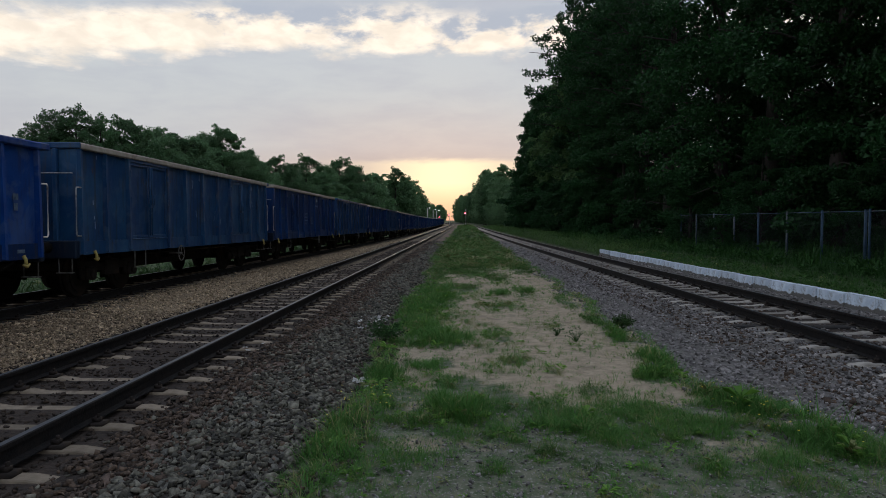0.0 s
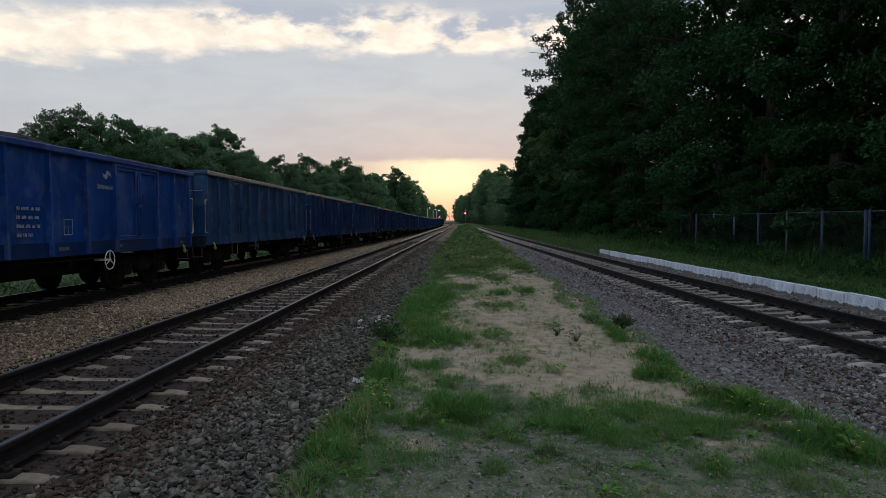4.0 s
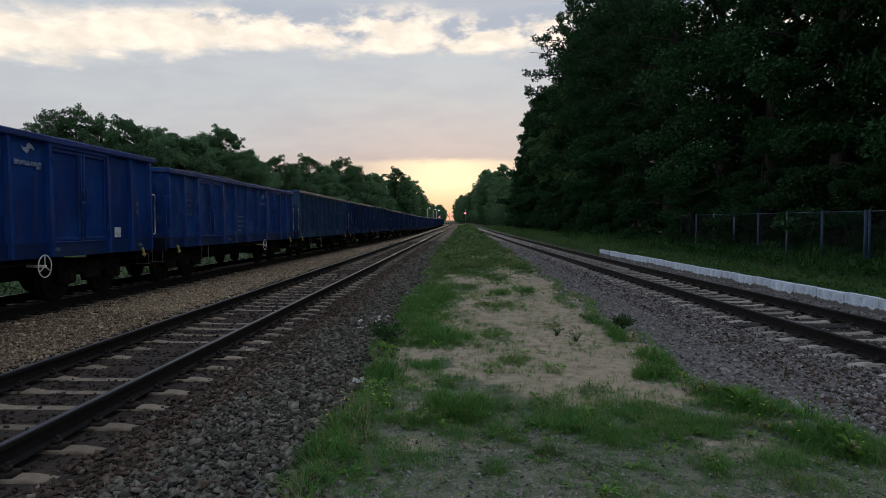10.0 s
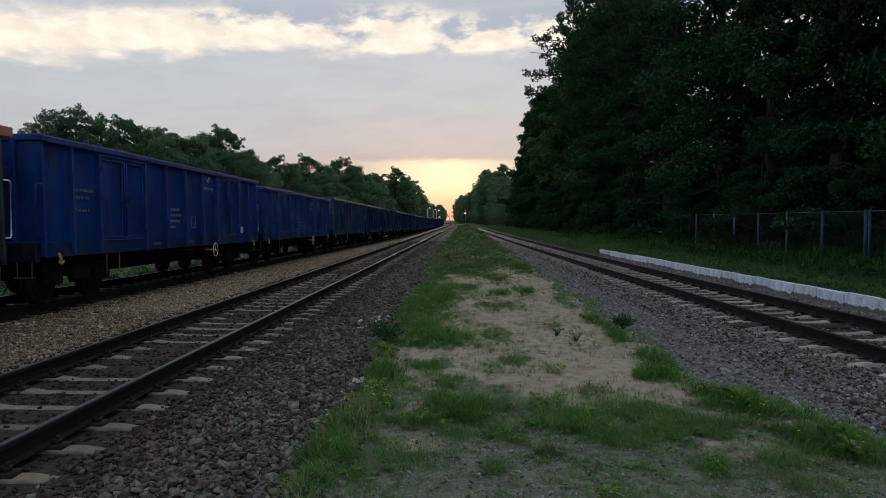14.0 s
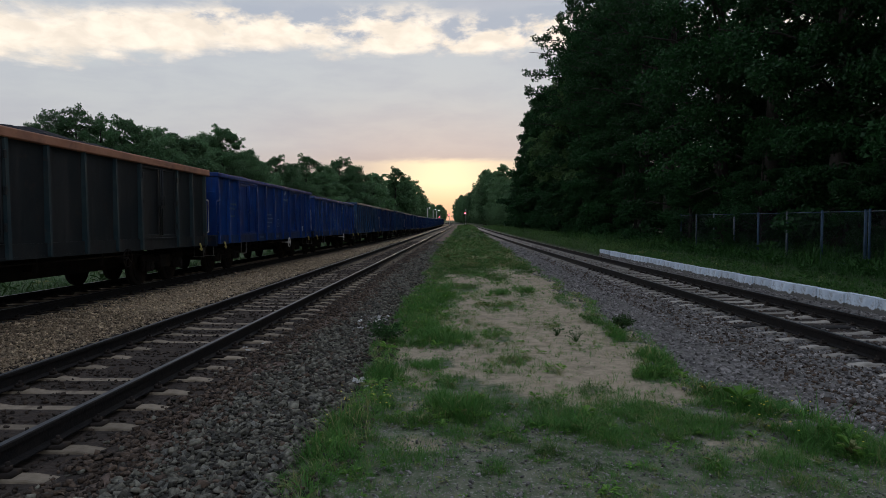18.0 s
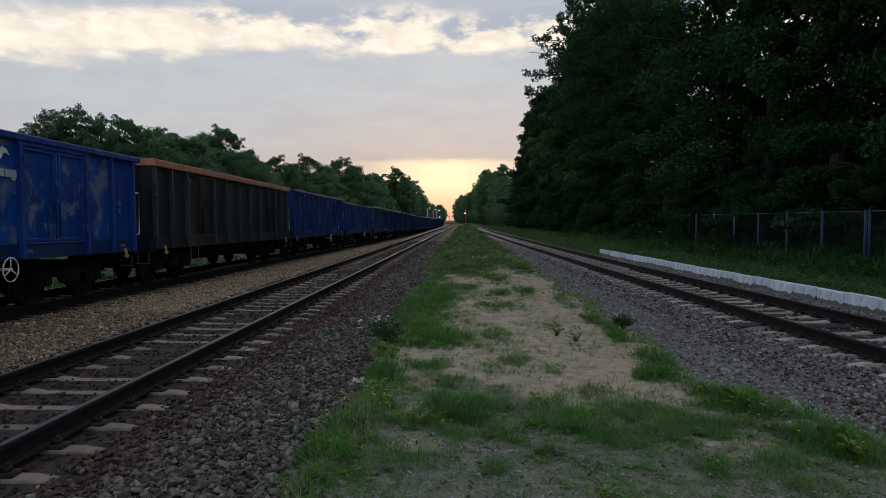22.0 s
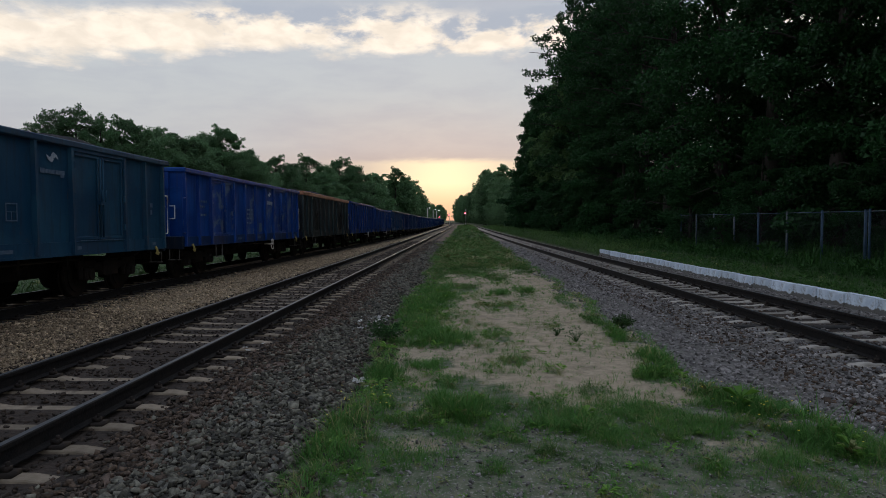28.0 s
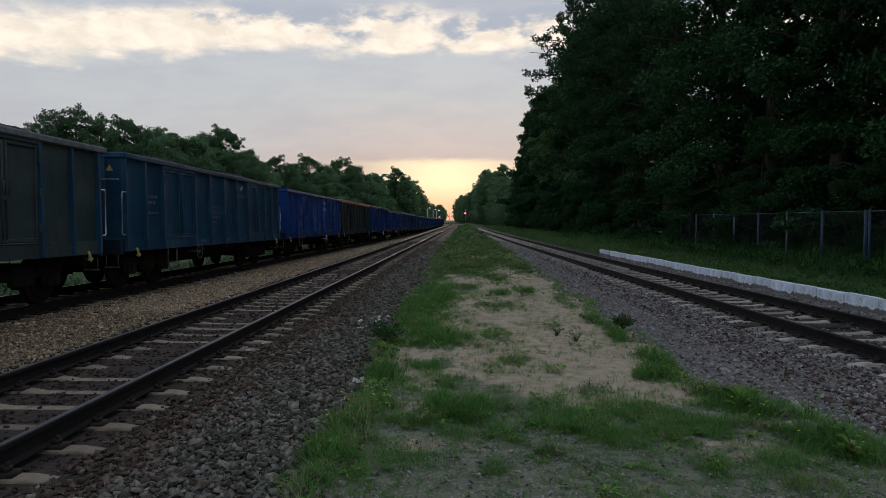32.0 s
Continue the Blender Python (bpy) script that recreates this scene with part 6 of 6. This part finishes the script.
def sow_island():
    sow_in(LUSH, 1200, 0.125, "lush green grass in thick patches on the strip", 0.13, 0.95)
    sow_in(THIN, 1100, 0.085, "short green grass in thin patches on the strip", 0.10, 1.2)
    # a belt of thin turf lies across the strip, in front of the sand
    n = 15000
    x = RNG.uniform(-0.7, 3.2, n)
    y = RNG.normal(6.05, 0.5, n) + 0.22 * np.sin(2.3 * x + 1.0) + 0.15 * np.sin(5.1 * x)
    ok = RNG.uniform(0, 1, n) < (1 - 0.8 * growth(BARE, x, y)) * (0.06 + 0.80) * ramp_between(patches(x * 2.1 + 1, y * 2.7 + 4) + 0.5 * patches(x * 6, y * 6), -0.25, 0.55)
    sow("grass", x[ok], y[ok], 0.045 + 0.035 * RNG.uniform(0, 1, ok.sum()), "short turf in front of the bare sand", 0.02, 0.12, 1.2)
    sow_in(LOW, 900, 0.070, "dull low turf in patches on the strip", 0.15, 1.3, M_OLIVE, 0.05)
    sow_in(SERE, 900, 0.075, "yellowish grass in patches on the strip", 0.75, 1.2)
    # stray blades and tufts over the bare ground
    n = 52000
    y = 2.7 + 30 * RNG.uniform(0, 1, n) ** 1.9
    x = RNG.uniform(-1.5, 3.6, n)
    left, right = island_edges(y)
    near = 1 - ramp_between(y, 5.6, 6.9)
    dens = 0.08 + 0.70 * near * ramp_between(patches(x * 3.3 + 3, y * 3.3 + 1), -0.2, 0.5) + 0.85 * (1 - near) * ramp_between(patches(x * 3.3, y * 2.9 + 2) + 0.35 * patches(x * 9, y * 8), -0.15, 0.5) * (1 - 0.75 * ramp_between(x - 0.06 * y, -0.6, 1.0))
    edge = np.minimum(x - left, right - x)
    dens = np.maximum(dens, 0.55 * (edge < 0.22) * (patches(x * 0.3 + 9, y * 1.3) > -0.1))
    ok = (x > left - 0.05) & (x < right + 0.05) & (RNG.uniform(0, 1, n) < dens)
    sow("grass", x[ok], y[ok], (0.052 + 0.03 * (edge < 0.22) + 0.012 * (1 - near))[ok], "stray tufts on bare trodden soil", 0.04, 0.25, 1.4)
    # closed turf further along
    n = 15000
    y = 26 + 40 * RNG.uniform(0, 1, n) ** 1.5
    x = RNG.uniform(-1.7, 2.6, n)
    left, right = island_edges(y)
    ok = (x > left) & (x < right) & (RNG.uniform(0, 1, n) < turf(x, y) * (0.25 + 0.75 * ramp_between(patches(x * 1.5, y * 0.7), -0.3, 0.3)))
    sow("grass", x[ok], y[ok], np.full(ok.sum(), 0.16), "rough turf closing over the strip", 0.10, 0.4, 1.4, M_OLIVE)
    # the strip goes on behind the viewer
    n = 8000
    x, y = RNG.uniform(-1.2, 3.5, n), RNG.uniform(-6, 2.8, n)
    ok = (x > island_edges(y)[0]) & (x < island_edges(y)[1]) & (RNG.uniform(0, 1, n) < 0.25 + 0.75 * ramp_between(patches(x * 2.3 + 3, y * 2.3 + 1), -0.1, 0.5))
    sow("grass", x[ok], y[ok], np.full(ok.sum(), 0.09), "thin turf further back on the strip", 0.05, 0.12, 1.4)
    n = 2600
    y = 30 + 190 * RNG.uniform(0, 1, n) ** 1.5
    x = RNG.uniform(-1.6, 2.3, n)
    sow("grass", x + 0, y, 0.16 + 0.001 * y, "tall turf far along the strip between tracks", 0.3, 0.2, 2.0, M_OLIVE)


def sow_verges():
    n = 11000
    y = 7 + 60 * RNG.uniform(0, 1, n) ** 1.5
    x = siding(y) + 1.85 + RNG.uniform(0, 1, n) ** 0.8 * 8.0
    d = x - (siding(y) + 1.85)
    # these weeds carry the wood's shade in their leaf colour
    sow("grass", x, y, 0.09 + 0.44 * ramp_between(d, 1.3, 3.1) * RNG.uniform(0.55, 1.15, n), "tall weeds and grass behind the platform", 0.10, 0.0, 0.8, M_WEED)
    n = 5200
    y = 36 + 150 * RNG.uniform(0, 1, n) ** 1.4
    x = siding(y) + 1.9 + RNG.uniform(0, 1, n) * 6
    sow("grass", x, y, 0.20 + 0.25 * RNG.uniform(0, 1, n), "overgrown verge below the wood", 0.03, 0.0, 1.3, M_MEADOW)
    n = 5000
    y = 7 + 27 * RNG.uniform(0, 1, n)
    x = siding(y) + 1.76 + 2.2 * RNG.uniform(0, 1, n) ** 1.4
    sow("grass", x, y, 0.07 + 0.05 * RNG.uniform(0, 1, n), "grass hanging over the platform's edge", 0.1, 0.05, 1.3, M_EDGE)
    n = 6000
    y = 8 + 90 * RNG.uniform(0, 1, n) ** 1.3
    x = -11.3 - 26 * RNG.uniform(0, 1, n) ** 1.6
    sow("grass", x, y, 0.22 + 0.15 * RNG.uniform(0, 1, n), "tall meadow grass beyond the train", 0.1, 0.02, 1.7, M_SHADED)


def sow_flowers():
    """Small yellow flowers in the turf."""
    n = 42
    x = np.concatenate([RNG.normal(-0.85, 0.22, n), RNG.normal(2.75, 0.28, 44)])
    y = np.concatenate([RNG.normal(6.3, 0.4, n), RNG.normal(6.3, 0.55, 44)])
    bm = bmesh.new()
    for k in range(5):
        a = 1.2566 * k
        vs = [bm.verts.new(p) for p in ((0, 0, 0), (math.cos(a - 0.45), math.sin(a - 0.45), 0.25), (1.25 * math.cos(a), 1.25 * math.sin(a), 0.3), (math.cos(a + 0.45), math.sin(a + 0.45), 0.25))]
        bm.faces.new(vs)
    bmesh.ops.triangulate(bm, faces=bm.faces)
    bm.verts.index_update()
    t = (np.array([v.co for v in bm.verts]), np.array([[q.index for q in p.verts] for p in bm.faces]))
    bm.free()
    n = len(x)
    m = poses(np.stack([x, y, ground_z(x, y) + RNG.uniform(0.10, 0.18, n)], 1), np.full(n, 0.008), RNG.uniform(0, 6, n), RNG.normal(0, 0.4, n), RNG.uniform(0, 6, n))
    tagged(scatter("flowers", [t], np.zeros(n, int), m, [M_FLOWER]), "small yellow flowers in the turf", "flowers", kind="stuff")


def weed(x, y, h, mat, label, stems=26, dead=False):
    """One bushy plant on thin stems."""
    t = tagged(empty("weed", pose(x, y, gz(x, y) - 0.01)), label, "plant", "weeds on the strip")
    rng = random.Random(int(x * 100) + int(y * 1000))
    g = np.random.default_rng(int(y * 1000))
    bm = bmesh.new()
    tips = []
    for _ in range(stems):
        a, l = rng.uniform(0, 6.28), h * rng.uniform(0.25, 0.8)
        z = h * rng.uniform(0.45, 1.0)
        p = (math.cos(a) * l, math.sin(a) * l, z)
        if mat is M_GRASS:
            z, p = z * 0.7, (p[0], p[1], z * 0.7)
        tube(bm, [(p[0] * 0.08, p[1] * 0.08, 0), (p[0] * 0.5, p[1] * 0.5, z * 0.65), p], [0.003, 0.002, 0.001], 4)
        tips += [(p[0] * q, p[1] * q, z * (0.3 + 0.7 * q)) for q in (0.55, 0.75, 1.0)]
    if mat is not M_GRASS:
        part("stems", bm, mat, t)
    if mat is M_GRASS:
        n = 60
        a, d = g.uniform(0, 6.28, n), h * 1.1 * g.uniform(0, 1, n) ** 0.6
        s = h * g.uniform(0.5, 1.0, n)
        scatter("foliage", TUFTS, g.integers(0, 4, n), poses(np.stack([d * np.cos(a), d * np.sin(a), np.zeros(n)], 1), np.stack([s, s, s * 0.9], 1), a, g.normal(0, 0.2, n), a), [mat], parent=t)
        return
    n = stems // 2 if dead else 14 * stems
    c = np.array(tips)[g.integers(0, len(tips), n)] + g.normal(0, 0.10 * h, (n, 3)) * np.array([1, 1, 0.6])
    c[:, 2] = np.maximum(c[:, 2], 0.02)
    scatter("foliage", LEAVES, g.integers(0, len(LEAVES), n), poses(c, 0.055 * g.uniform(0.6, 1.4, n), g.uniform(0, 6.28, n), g.normal(0, 0.5, n), g.uniform(0, 6.28, n)), [mat], parent=t)


for wx, wy, wh, wm, wl, wd in ((-1.12, 9.9, 0.34, M_WEED, "dark bushy weed at the edge of the ballast", False), (1.62, 10.2, 0.20, M_WEED, "dry twiggy weed on bare sand", True), (1.40, 10.7, 0.15, M_WEED, "dry twiggy weed on bare sand", True),
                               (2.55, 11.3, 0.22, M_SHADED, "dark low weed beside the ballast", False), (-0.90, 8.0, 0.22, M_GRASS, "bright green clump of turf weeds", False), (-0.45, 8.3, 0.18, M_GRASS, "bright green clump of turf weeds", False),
                               (2.35, 8.9, 0.22, M_GRASS, "green clump at the edge of the sand", False), (0.85, 16.5, 0.26, M_GRASS, "green clump in the sandy path", False), (-0.55, 10.6, 0.24, M_GRASS, "green clump in the sandy path", False),
                               (0.25, 60, 0.75, M_WEED, "tall dark weed far along the strip", False), (-0.7, 66, 0.8, M_WEED, "tall dark weed far along the strip", False), (1.5, 58, 0.7, M_WEED, "tall dark weed far along the strip", False),
                               (2.3, 5.1, 0.16, M_GRASS, "green clump of meadow weeds", False), (2.75, 5.4, 0.2, M_GRASS, "green clump of meadow weeds", False)):
    weed(wx, wy, wh, wm, wl, 30 if wd else 26, wd)


M_PAPER = surface("grubby_white_paper", [(0.55, 0.55, 0.53), (0.72, 0.72, 0.70)], 0.8, 20, bump=0.3, stain=(0.35, 0.33, 0.3), stain_scale=15)


def scrap(x, y, size, seed, label):
    """A crumpled scrap."""
    g = np.random.default_rng(seed)
    bm = bmesh.new()
    n = 5
    grid = [[bm.verts.new((size * (i / n - 0.5) + g.normal(0, size * 0.05), size * 0.7 * (j / n - 0.5) + g.normal(0, size * 0.05), size * 0.08 + abs(g.normal(0, size * 0.12)))) for i in range(n + 1)] for j in range(n + 1)]
    for a, b in zip(grid, grid[1:]):
        for i in range(n):
            bm.faces.new((a[i], a[i + 1], b[i + 1], b[i]))
    bmesh.ops.solidify(bm, geom=bm.faces[:], thickness=0.002)
    ob = tagged(mesh_ob("paper_scrap", bm, M_PAPER), label, "litter", "scraps of litter")
    ob.matrix_basis = pose(x, y, gz(x, y) + 0.03, 0, 0, seed * 50)


for k, (sx, sy, ss) in enumerate(((-1.13, 7.55, 0.17), (-1.02, 7.2, 0.07), (-3.1, 9.75, 0.07), (-3.0, 9.55, 0.06), (-2.95, 10.1, 0.05), (-1.35, 11.2, 0.10))):
    scrap(sx, sy, ss, k + 1, "crumpled white scrap of litter lying on ballast")

M_DUCT = surface("black_rubber_duct", [(0.010, 0.010, 0.011), (0.022, 0.021, 0.020)], 0.85, 12, bump=0.4, stain=(0.026, 0.024, 0.022), stain_scale=6)


def make_duct(y):
    """A low covered duct that crosses under the rails."""
    x = right_x(y)
    d = tagged(empty("cable_duct", pose(x, y, -0.21)), "black cable duct lying across the ballast under the rails", "cable duct")
    for x0, x1 in ((-1.36, -0.84), (-0.67, -0.02), (-0.01, 0.66)):
        part("cover", boxes((x0, x1, -0.12, 0.12, -0.07, 0.035), bevel=0.02), M_DUCT, d)


make_duct(12.05)

sow_island()
sow_verges()
sow_flowers()



def single_stones():
    """The topmost stones of the shoulder close by, each an object of its own."""
    meshes = []
    for tv, tf in STONES:
        me = bpy.data.meshes.new("stone")
        me.from_pydata(tv.tolist(), [], tf.tolist())
        me.materials.append(M_STONE_LOOSE)
        meshes.append(me)
    rng = random.Random(77)
    for k in range(280):
        x, y = rng.uniform(-2.45, -1.25), rng.uniform(3.7, 7.2)
        st = new("stone", meshes[k % len(meshes)])
        st.parent = GROUND
        r = 0.027 * math.exp(rng.gauss(0, 0.28))
        st.matrix_basis = Matrix.LocRotScale((x, y, gz(x, y) + 0.35 * r + rng.uniform(0.0, 0.014)), Euler((rng.gauss(0, 0.5), rng.gauss(0, 0.5), rng.uniform(0, 6.28))), (r, r * rng.uniform(0.75, 1.2), r * rng.uniform(0.5, 0.9)))


single_stones()

motions()
